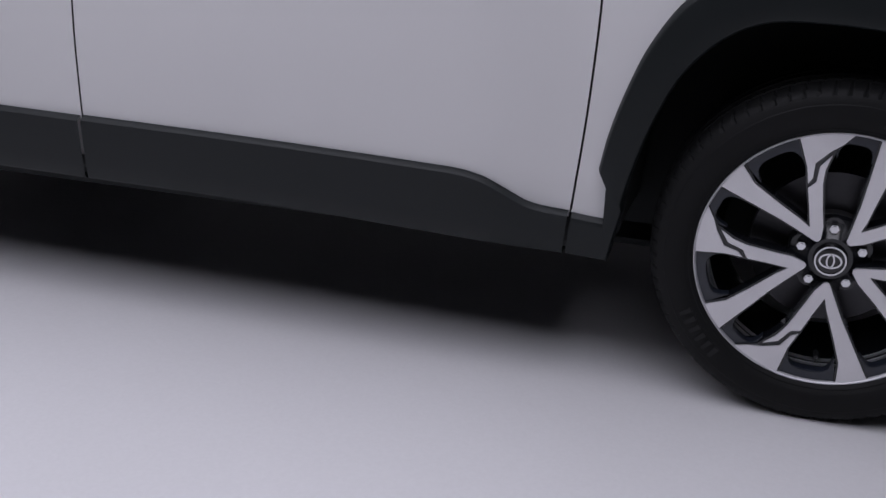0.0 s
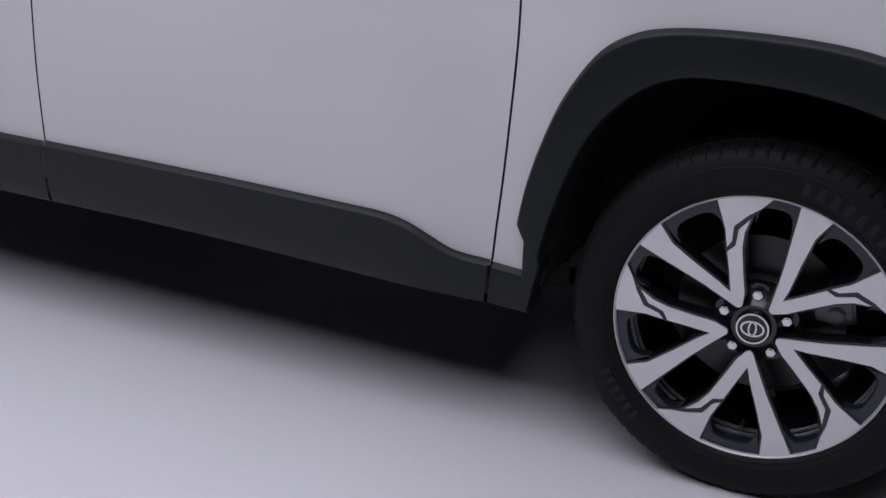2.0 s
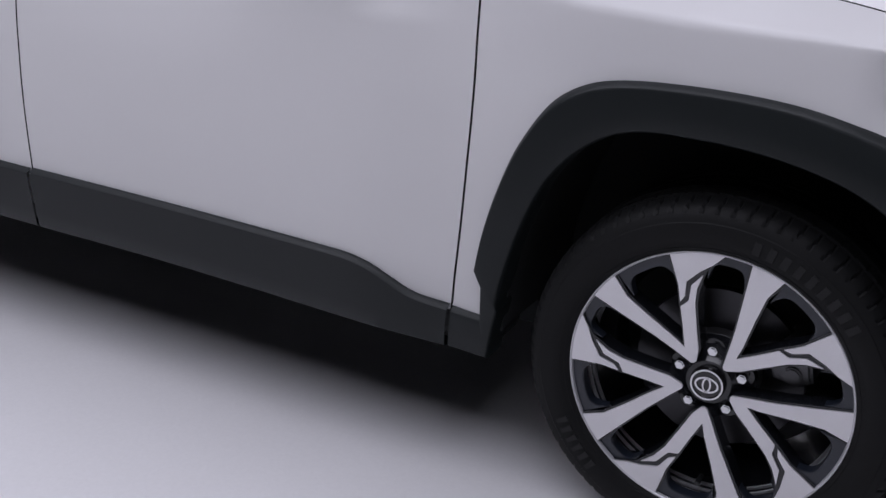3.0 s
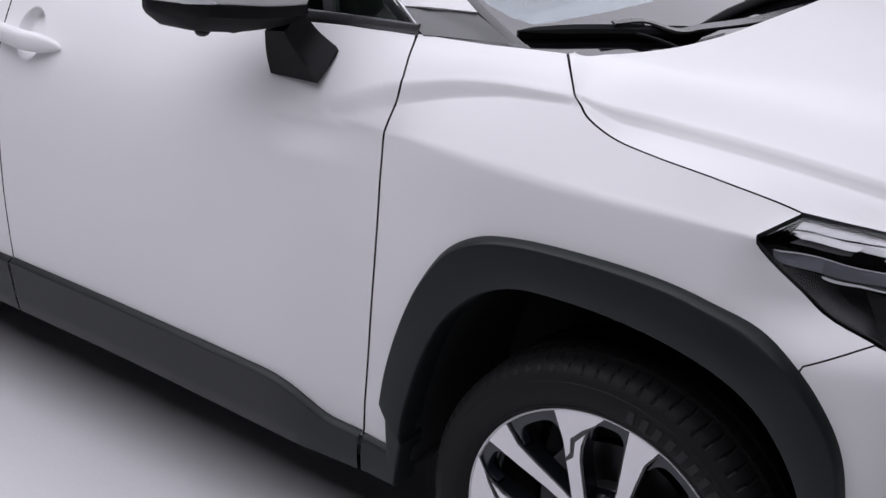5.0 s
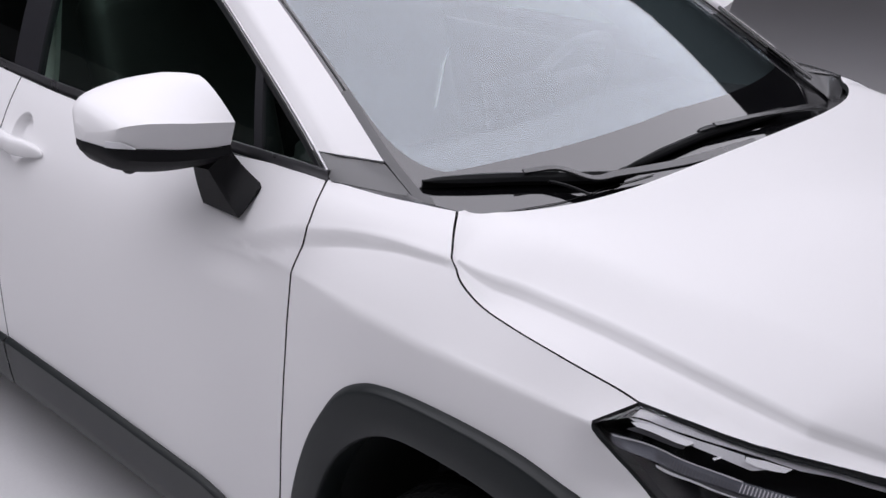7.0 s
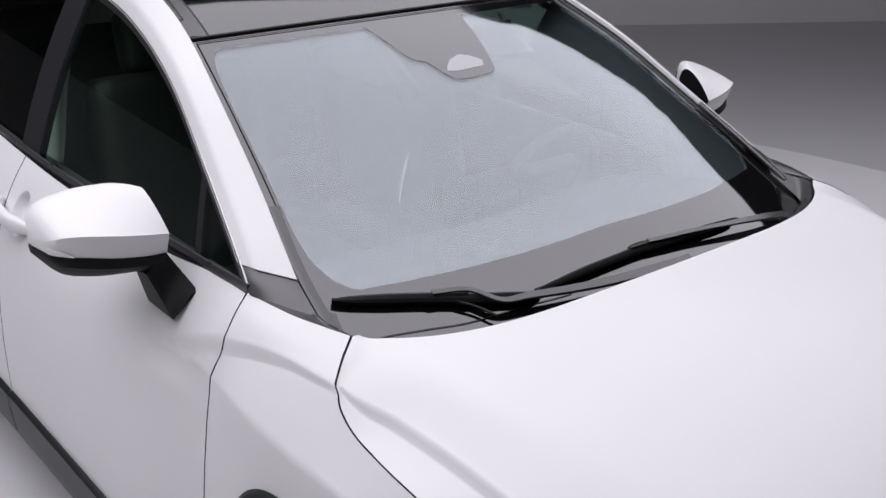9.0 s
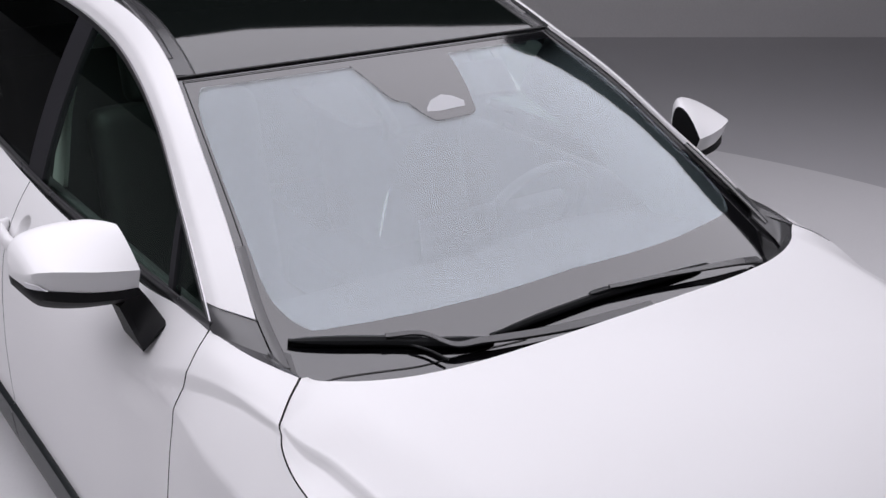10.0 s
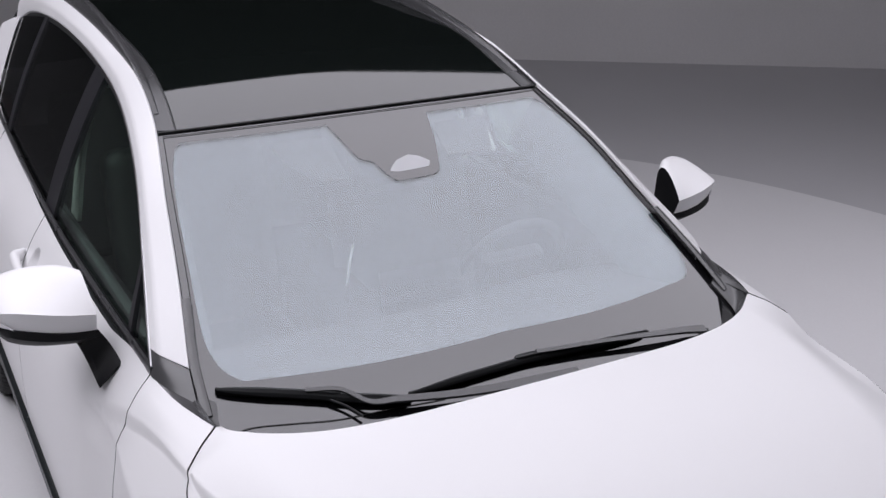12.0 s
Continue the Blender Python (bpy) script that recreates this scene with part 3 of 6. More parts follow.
# ---- front wings ----
GAP_A = smooth(((0.285, -0.500), (0.374, -0.489), (0.537, -0.473), (0.657, -0.465), (0.79, -0.461), (0.90, -0.4655), (0.950, -0.4675),
                (0.966, -0.4665), (1.0035, -0.4600), (1.0430, -0.4525), (1.060, -0.4530), (1.090, -0.4585), (1.121, -0.4650)), 6)
gap_a = spline([g[0] for g in GAP_A], [g[1] for g in GAP_A])
ARCH_OUT = ((-0.440, 0.470), (-0.427, 0.540), (-0.401, 0.628), (-0.366, 0.714), (-0.308, 0.798), (-0.250, 0.833), (-0.187, 0.847),
            (-0.054, 0.853), (0.079, 0.846), (0.170, 0.829), (0.238, 0.808), (0.296, 0.771), (0.340, 0.722), (0.375, 0.660), (0.395, 0.56), (0.40, 0.44), (0.395, 0.30))
ARCH_IN = ((-0.392, 0.400), (-0.380, 0.459), (-0.345, 0.574), (-0.302, 0.664), (-0.242, 0.729), (-0.172, 0.765), (-0.057, 0.772),
           (0.051, 0.764), (0.138, 0.747), (0.196, 0.727), (0.245, 0.698), (0.292, 0.647), (0.328, 0.58), (0.345, 0.50), (0.348, 0.40), (0.345, 0.30))
LAMP_EDGE = ((0.246, 0.973), (0.201, 0.939), (0.226, 0.908), (0.267, 0.873), (0.308, 0.842), (0.383, 0.820))


def wings():
    top = smooth([(-0.463, 1.120), (-0.353, 1.1185), (-0.262, 1.1180), (-0.201, 1.1160)], 5)
    gap = [np.array((g[0] - 0.001, g[2] - 0.001)) for g in WING_GAP]
    arch = along(smooth(ARCH_OUT[:12], 4), 40)[::-1]
    inner = [(x * 0.97, z - 0.03) for x, z in arch]
    low = [(-0.418, 0.45), (-0.425, 0.366), (-0.4885, 0.374)]
    rear = [(gap_a(z) + 0.0022, z) for z in np.linspace(0.38, 1.115, 40)]
    lampside = smooth(LAMP_EDGE[1:], 4)
    outline = list(top) + list(gap[1:]) + [(0.205, 0.944)] + list(lampside[1:]) + [(0.302, 0.7765)] + inner + low + rear
    crease = [[(x, wing_z[-1](x) + d) for x in np.linspace(-0.456, 0.190, 100)] for d in (-0.012, -0.0065, -0.001, 0.0045, 0.010)]
    crease += [[(x, wing_z[2](x) + d) for x in np.linspace(-0.446, -0.150, 50)] for d in (0.012, 0.005, 0.001, -0.003)]
    crease += [[(x, wing_z[3](x) + d) for x in np.linspace(-0.450, -0.150, 50)] for d in (0.008, 0.003, -0.002, -0.007)]
    me = panel("front_wing", outline, lambda x, z: side_point(x, z), outward, 0.012, 0.014, hem=True, lines=crease)
    both("front_wing", me, WHITE, car, "white front wing with a sharp shoulder edge")


def hood():
    rear = smooth([(-0.198, 0.712), (-0.173, 0.680), (-0.148, 0.648), (-0.123, 0.604), (-0.102, 0.553), (-0.085, 0.490), (-0.069, 0.370), (-0.061, 0.180), (-0.058, 0.0)], 5)
    outer = [(g[0] + 0.001, g[1] - 0.0016) for g in GAP]
    outer = smooth(outer, 2) + [np.array((0.76, 0.2)), np.array((0.765, 0.0))]
    half = [(x, -y) for x, y in outer[::-1]] + [(x, -y) for x, y in rear[1:]]
    outline = half + [(x, -y) for x, y in half[::-1][1:-1]]
    xs = np.linspace(-0.125, 0.66, 120)
    crease = [[(x, k * (band_edge(x)[0] + d * band_edge(x)[1])) for x in xs] for d in (-0.012, -0.004, 0.001, 0.006, 0.011, 0.016, 0.022, 0.029) for k in (-1, 1)]
    me = panel("bonnet", outline, lambda x, y: np.array((x, y, hood_z(x, y))), upward, 0.016, 0.014, hem=True, lines=crease)
    part("bonnet", me, WHITE, car, "white bonnet with raised middle and two creases")


wings()
hood()

# ---- doors ----
BELT = ((-0.44, 1.120), (-0.60, 1.116), (-0.90, 1.108), (-1.30, 1.104), (-1.60, 1.110), (-2.0, 1.128), (-2.4, 1.155), (-2.9, 1.20))
belt = spline([b[0] for b in BELT[::-1]], [b[1] for b in BELT[::-1]])
GAP_B = -1.5565


def gap_b(z):
    return GAP_B - 0.006 * step(0.45, 0.2, z) - 0.01 * step(0.7, 1.1, z)


def rear_gap(z):
    return -2.30 - 0.10 * step(0.75, 1.1, z) + 0.06 * step(0.62, 0.4, z)


def dished(x, z):
    """The front door's skin with the finger cup behind its handle."""
    r = math.hypot((x + 1.466) / 0.047, (z - 0.992) / 0.056)
    return side_point(x, z, -0.028 * step(1.0, 0.62, r))


def doors():
    zs = np.linspace(0.364, 1.108, 44)
    front = [(gap_a(z) - 0.0022, z) for z in zs]
    rear = [(gap_b(z) + 0.0022, z) for z in zs]
    top = [(x, belt(x) - 0.002) for x in np.linspace(-0.468, GAP_B - 0.004, 30)]
    cup = [[(-1.466 + 0.047 * r * math.cos(a), 0.992 + 0.056 * r * math.sin(a)) for a in np.linspace(0, 2 * math.pi, 48, endpoint=False)] for r in (0.52, 0.62, 0.70, 0.78, 0.86, 0.94, 1.02)]
    ridge = [[(x, wing_z[k](x) + d) for x in np.linspace(-0.59, -0.474, 26)] for k, d in ((2, 0.008), (2, 0.0), (3, 0.0))]
    me = panel("front_door", front + top + rear[::-1], dished, outward, 0.011, 0.014, hem=True, lines=cup + ridge)
    pair = both("front_door", me, WHITE, car, "white front door, closed")
    r1 = [(gap_b(z) - 0.0022, z) for z in zs]
    r2 = [(rear_gap(z) + 0.002, z) for z in zs]
    top = [(x, belt(x) - 0.002) for x in np.linspace(GAP_B - 0.014, -2.39, 24)]
    me = panel("rear_door", r1 + top + r2[::-1], side_point, outward, 0.025, 0.014, hem=True)
    back = both("rear_door", me, WHITE, car, "white rear door, closed")
    return pair, back


front_doors, rear_doors = doors()


def quarter():
    zs = np.linspace(0.40, 1.14, 30)
    a = [(rear_gap(z) - 0.002, z) for z in zs]
    top = [(x, belt(x) - 0.002) for x in np.linspace(-2.41, -3.0, 14)] + [(-3.2, 1.20), (-3.40, 1.12)]
    down = [(-3.46, 0.98), (-3.46, 0.80), (-3.10, 0.72)]
    arch = [(-2.64 + 0.40 * math.cos(t), 0.40 + 0.42 * math.sin(t)) for t in np.linspace(0.35, math.pi - 0.25, 24)]
    me = panel("rear_wing", a + top + down + arch, side_point, outward, 0.03, 0.012, hem=True)
    both("rear_wing", me, WHITE, car, "white rear wing over the wheel")


quarter()


# ---- dark cladding along the sills and round the wheels ----
def strip(name, top, low, n, off, lip=0.012, nv=14, back=0.03):
    """A moulded strip between two curves on the body's side, with a chamfer along its upper edge."""
    t, l = along(top, n), along(low, n)
    P = []
    for i in range(n + 1):
        row = []
        h = np.linalg.norm(t[i] - l[i])
        for f, o in ((0.0, -back), (0.0, off * 0.2), (0.02, off * 0.75), (0.06, off), (0.3, off * 1.08), (0.55, off * 1.08), (0.8, off), (1 - lip * 1.15 / h, off * 0.98),
                     (1 - lip / h, off * 0.93), (1 - 0.35 * lip / h, off * 0.40), (1.0, 0.0015), (1.0, -0.006)):
            q = l[i] + (t[i] - l[i]) * f
            row.append(side_point(q[0], q[1], o))
        P.append(row)
    return sheet(name, P, 0.0, lambda p: np.array((0, -1, 0)), sharp=32)


def cladding():
    top = smooth([(-1.5530, 0.457), (-1.2, 0.454), (-0.907, 0.4485), (-0.72, 0.4435)], 5) + smooth([(-0.69, 0.440), (-0.655, 0.430), (-0.612, 0.408), (-0.575, 0.389), (-0.545, 0.382), (-0.4915, 0.377)], 5)
    low = smooth([(-1.5566, 0.309), (-1.2, 0.308), (-0.78, 0.296), (-0.5000, 0.285)], 6)
    for d in front_doors:
        part("sill_cladding", strip("sill_cladding", top, low, 60, 0.016, lip=0.008), CLAD, d, "dark grey moulded plastic strip")
    top = smooth([(-2.27, 0.462), (-1.9, 0.458), (-1.5604, 0.455)], 6)
    low = smooth([(-2.25, 0.315), (-1.9, 0.311), (-1.5636, 0.309)], 6)
    for d in rear_doors:
        part("sill_cladding", strip("sill_cladding", top, low, 24, 0.016, lip=0.008), CLAD, d, "dark grey moulded plastic strip")
    # wheel arch moulding with its foot
    o = [(-0.424, 0.44)] + [tuple(p) for p in smooth(ARCH_OUT, 5)]
    i = [(-0.388, 0.39)] + [tuple(p) for p in smooth(ARCH_IN, 5)]
    both("arch_moulding", arch_strip("arch_moulding", o, i, 90), CLAD, car, "dark grey plastic wheel arch moulding")
    me = strip("arch_foot", [(-0.4850, 0.374), (-0.455, 0.3705), (-0.424, 0.3685)], [(-0.4940, 0.285), (-0.45, 0.282), (-0.412, 0.280)], 10, 0.013, lip=0.008)
    both("arch_foot", me, CLAD, car, "dark grey plastic moulding foot")
    me = arch_strip("arch_foot", [(-0.424, 0.3685), (-0.424, 0.405), (-0.424, 0.44)], [(-0.412, 0.280), (-0.400, 0.34), (-0.388, 0.39)], 10)
    both("arch_foot", me, CLAD, car, "dark grey plastic moulding foot")
    o = [(-2.64 + 0.47 * math.cos(t), 0.39 + 0.47 * math.sin(t)) for t in np.linspace(-0.15, math.pi + 0.15, 50)][::-1]
    i = [(-2.64 + 0.385 * math.cos(t), 0.385 + 0.385 * math.sin(t)) for t in np.linspace(-0.2, math.pi + 0.2, 50)][::-1]
    both("arch_moulding", arch_strip("arch_moulding", o, i, 60), CLAD, car, "dark grey plastic wheel arch moulding")


def arch_strip(name, outer, inner, n):
    a, b = along(outer, n), along(inner, n)
    P = []
    for k in range(n + 1):
        row = []
        for f, o in ((0.0, -0.05), (0.0, 0.004), (0.02, 0.012), (0.05, 0.0155), (0.10, 0.0172), (0.45, 0.0182), (0.84, 0.0174), (0.895, 0.0168), (0.91, 0.0160), (0.955, 0.0090), (1.0, 0.0015), (1.0, -0.006)):
            q = b[k] + (a[k] - b[k]) * f
            row.append(side_point(q[0], q[1], o))
        P.append(row)
    return sheet(name, P, 0.0, lambda p: np.array((0, -1, 0)), sharp=32)


cladding()


# ---- screen, pillars, roof ----
SCREEN_EDGE = ((-0.290, 0.722, 1.108), (-0.384, 0.712, 1.159), (-0.58, 0.668, 1.275), (-0.80, 0.626, 1.398), (-1.022, 0.578, 1.496))
ROOF_EDGE = SCREEN_EDGE[1:] + ((-1.147, 0.562, 1.542), (-1.285, 0.553, 1.576), (-1.6, 0.545, 1.602), (-2.0, 0.54, 1.612), (-2.6, 0.53, 1.588), (-3.05, 0.515, 1.535))
PILLAR_OUT = ((-0.455, 0.778, 1.119), (-0.532, 0.759, 1.170), (-0.735, 0.707, 1.278), (-0.988, 0.645, 1.400), (-1.218, 0.606, 1.476),
              (-1.427, 0.585, 1.516), (-1.8, 0.572, 1.545), (-2.3, 0.566, 1.535), (-2.75, 0.565, 1.475), (-3.05, 0.575, 1.38))
edge_s = [spline((0, 0.13, 0.42, 0.72, 1.0), [e[k] for e in SCREEN_EDGE]) for k in range(3)]
bulge_x = spline((0, 0.2, 0.5, 0.75, 1.0), (0.175, 0.165, 0.135, 0.09, 0.037))
bulge_p = spline((0, 0.5, 0.65, 0.77, 0.88, 1.0), (2.0, 2.0, 2.08, 2.25, 2.5, 2.6))
bulge_z = spline((0, 0.3, 0.7, 1.0), (-0.012, 0.0, 0.008, 0.010))


def screen(u, v):
    """A place on the windscreen: u from -1 to 1 across, v from 0 at the foot to 1 at the roof."""
    b = 1 - abs(u) ** bulge_p(min(1, max(0, v)))
    return np.array((edge_s[0](v) + bulge_x(v) * b - 0.009, u * edge_s[1](v), edge_s[2](v) + bulge_z(v) * b - 0.0155))


def front_up(p):
    return np.array((0.5, 0.0, 0.85))


def windscreen():
    left = smooth([(-0.925, 0.925), (-0.945, 0.86), (-0.955, 0.70), (-0.955, 0.50), (-0.947, 0.30), (-0.932, 0.20), (-0.902, 0.135), (-0.86, 0.102)], 5)
    low = [np.array((u, 0.157 - 0.055 * abs(u / 0.86) ** 2.0 - 0.011 * math.sin(math.pi * min(1.0, abs(u) / 0.9)))) for u in np.linspace(-0.84, 0.84, 31)]
    right = [np.array((-p[0], p[1])) for p in left[::-1]]
    top = [np.array((u, 0.950)) for u in np.linspace(0.90, -0.90, 31)]
    outline = left + low + right + top
    me = panel("windscreen", outline, screen, front_up, 0.035, 0.0045)
    ob = part("windscreen", me, WSCREEN, car, "curved laminated windscreen reflecting the softbox")
    ob.visible_shadow = False
    # the frit runs round the clear glass as one dark band
    outer = [np.array((-1.0, v)) for v in np.linspace(1.0, -0.12, 40)] + [np.array((u, -0.12)) for u in np.linspace(-0.97, 0.97, 50)] + [np.array((1.0, v)) for v in np.linspace(-0.12, 1.0, 40)]
    outer += [np.array((u, 1.0)) for u in np.linspace(0.97, -0.97, 40)]
    # rows pair up side by side: left, foot, right, head
    a = np.vstack([along(outer[:40], 60)[:-1], along(outer[39:91], 60)[:-1], along(outer[90:130], 60)[:-1], along(outer[129:] + outer[:1], 60)[:-1]])
    c = np.vstack([along(left, 60)[:-1], along([left[-1]] + low + [right[0]], 60)[:-1], along(right, 60)[:-1], along([right[-1]] + top + [left[0]], 60)[:-1]])
    P = [[screen(*(a[i] + (c[i] - a[i]) * t)) for t in np.linspace(0, 1, 7)] for i in range(len(a))]
    part("frit", sheet("frit", P, 0.0, front_up, close_u=True, sharp=60), FRIT, car, "black printed band round the windscreen")

    def lifted(d):
        return lambda u, v: screen(u, v) + np.array((0.5, 0, 0.85)) * d
    patch = smooth([(-0.245, 0.958), (-0.222, 0.90), (-0.195, 0.815), (-0.178, 0.795)], 4) + smooth([(-0.140, 0.785), (-0.115, 0.735), (-0.090, 0.706), (-0.05, 0.700)], 4)
    patch += smooth([(0.02, 0.702), (0.085, 0.705), (0.118, 0.715), (0.150, 0.755), (0.215, 0.85), (0.275, 0.958)], 4)
    part("frit_patch", panel("frit_patch", patch, lifted(0.0006), front_up, 0.03, 0.0003), FRIT, car, "black printed patch in front of the camera")
    eye = [(-0.092, 0.738), (-0.078, 0.752), (-0.037, 0.776), (0.030, 0.792), (0.072, 0.782), (0.108, 0.756), (0.088, 0.736), (-0.05, 0.732)]
    part("camera_window", panel("camera_window", eye, lifted(0.0011), front_up, 0.02, 0.0003), PALEGLASS, car, "pale clear window in the patch for the camera")


windscreen()


def loft(name, c1, c2, n, mat, parent, label, bulge=0.0, nv=8, centre=(0, 0, 0.8), thick=0.006, twin=True, sharp=40, fold=0.0):
    a, b = along(c1, n), along(c2, n)
    P = np.zeros((n + 1, nv + 1, 3))
    for i in range(n + 1):
        for j in range(nv + 1):
            t = j / nv
            q = a[i] + (b[i] - a[i]) * t
            o = unit(np.array((0.15, q[1] * 1.0, 0.75 * (q[2] - 0.8))))
            lift = 4 * t * (1 - t) if not fold else min(t / fold, (1 - t) / (1 - fold)) * 0.75 + t * (1 - t)
            P[i, j] = q + o * bulge * lift
    me = sheet(name, P, thick, lambda p: np.array((0, p[1], 0.5)), sharp=sharp)
    return both(name, me, mat, parent, label) if twin else [part(name, me, mat, parent, label)]


def neg(c):
    return [(p[0], -p[1], p[2]) for p in c]


def pillars():
    o = np.array(smooth(neg(PILLAR_OUT), 8))
    i = np.array(smooth(neg(ROOF_EDGE), 8))
    # the painted pillar starts above the black foot
    o_w = [q for q in o if q[2] > 1.168 or q[0] < -1]
    i_w = [q for q in i if q[2] > 1.158 or q[0] < -1]
    o_w = [np.array((-0.519, -0.7625, 1.160))] + o_w
    loft("roof_side", o_w, i_w, 80, WHITE, car, "white windscreen pillar running into the roof side", 0.013, nv=10, fold=0.4, sharp=60)
    foot_o = smooth([(-0.452, -0.777, 1.121), (-0.485, -0.770, 1.140), (-0.517, -0.7615, 1.158)], 5)
    foot_i = smooth([(-0.302, -0.722, 1.116), (-0.345, -0.717, 1.138), (-0.385, -0.7105, 1.155)], 5)
    loft("pillar_foot", foot_o, foot_i, 10, GREYBLK, car, "grey-black plastic foot of the windscreen pillar", 0.008)
    # rubber edge between pillar and glass
    edge = smooth(neg(SCREEN_EDGE), 10)
    path = [q + np.array((-0.004, 0.005, -0.0175)) for q in edge]
    both("screen_seal", tube("screen_seal", path, round_profile(0.005, 0.004, 8)), BLACK, car)
    wall = [q for q in edge if q[2] > 1.16]
    me = sheet("pillar_return", [[q + np.array((0, 0.0005, -0.001)), q + np.array((-0.002, 0.002, -0.006)), q + np.array((-0.004, 0.0025, -0.014))] for q in wall], 0.002, lambda p: np.array((0.3, 1.0, 0.3)))
    both("pillar_return", me, WHITE, car, "white inner edge of the windscreen pillar")
    line = [screen(-0.966, v) + np.array((0.001, 0, 0.002)) for v in np.linspace(0.36, 0.985, 24)]
    both("screen_line", tube("screen_line", line, round_profile(0.0022, 0.002, 6, 2)), BLACK, car)
    line = [screen(u, 0.982) + np.array((0.001, 0, 0.002)) for u in np.linspace(-0.966, 0.966, 40)]
    part("header_line", tube("header_line", line, round_profile(0.0022, 0.002, 6, 2), up=(0.4, 0, 0.9)), BLACK, car)
    path = [screen(-0.975, v) + np.array((0.004, -0.004, 0.012)) for v in np.linspace(-0.02, 0.36, 14)]
    both("screen_moulding", tube("screen_moulding", path, round_profile(0.022, 0.009, 10, 3), up=(0.5, -0.3, 0.8)), GREYBLK, car, "grey-black moulding beside the windscreen")
    head = [screen(u, 1.0) + np.array((0.001, 0, 0.003)) for u in np.linspace(-0.985, 0.985, 40)]
    part("header_seal", tube("header_seal", head, round_profile(0.006, 0.006, 8), up=(0.4, 0, 0.9)), BLACK, car)


pillars()


def cowl():
    P = []
    for u in np.linspace(-0.985, 0.985, 70):
        a = screen(u, -0.10)
        y = a[1] * 1.0
        x_r = spline((0, 0.18, 0.37, 0.505, 0.57, 0.639, 0.716, 0.76), (-0.062, -0.065, -0.074, -0.095, -0.125, -0.158, -0.200, -0.31))(abs(y))
        h = hood_z(max(x_r, -0.2), min(abs(y), gap_y(max(x_r, -0.19)))) - 0.030
        row = []
        for t in np.linspace(0, 1, 10):
            q = a + (np.array((x_r + 0.012, y, h)) - a) * t
            q[2] += -0.012 * math.sin(math.pi * t) * (1 - abs(u) ** 4) - 0.001
            row.append(q)
        row.append(row[-1] + np.array((0.01, 0, -0.04)))
        P.append(row)
    part("cowl", sheet("cowl", P, 0.003, upward, sharp=35), GREYBLK, car, "grey-black plastic scuttle panel below the windscreen")
    seam = [np.array(P[i][7]) * 0.4 + np.array(P[i][8]) * 0.6 + np.array((0, 0, 0.0008)) for i in range(6, len(P) - 6)]
    part("cowl_seam", tube("cowl_seam", seam, round_profile(0.003, 0.002, 6, 2)), BLACK, car)
    line = [screen(u, v) + np.array((0.001, 0, 0.002)) for u, v in smooth([(-0.90, -0.05), (-0.862, -0.04), (-0.762, -0.032), (-0.638, -0.028), (-0.562, -0.02), (-0.462, -0.010), (-0.30, -0.004)], 6)]
    part("cowl_edge", tube("cowl_edge", line, round_profile(0.0022, 0.0014, 8, 2)), BLACK, car, "black joint between screen and scuttle")
    # the side pieces that run out to the doors
    top = smooth([(-0.452, -0.776, 1.1185), (-0.353, -0.762, 1.1175), (-0.262, -0.740, 1.1165), (-0.196, -0.714, 1.1150)], 6)
    low = smooth([(-0.455, -0.772, 1.124), (-0.40, -0.745, 1.122), (-0.345, -0.728, 1.118), (-0.290, -0.715, 1.110)], 6)
    inner = [screen(-0.945, 0.03) + np.array((0, 0, 0.002)), screen(-0.955, -0.03) + np.array((0, 0, 0.001)), screen(-0.955, -0.09) + np.array((0.01, 0, 0.0)), np.array((-0.160, -0.655, 1.060))]
    outer = smooth([(-0.345, -0.724, 1.1165), (-0.27, -0.730, 1.1125), (-0.215, -0.720, 1.108), (-0.178, -0.700, 1.100)], 6)
    loft("cowl_corner", outer, smooth(inner, 6), 14, GREYBLK, car, "grey-black corner piece of the scuttle", 0.002, nv=6)
    loft("cowl_side", top, low, 16, GREYBLK, car, "grey-black scuttle end piece", 0.002, nv=4)
    for y in (-0.30, -0.02, 0.24):
        part("cowl_vent", block((0.05, 0.11, 0.004), (-0.075, y, hood_z(-0.06, y) - 0.042), 0.0015, turn=Matrix.Rotation(0.12, 4, "Y")), BLACK, car)


cowl()


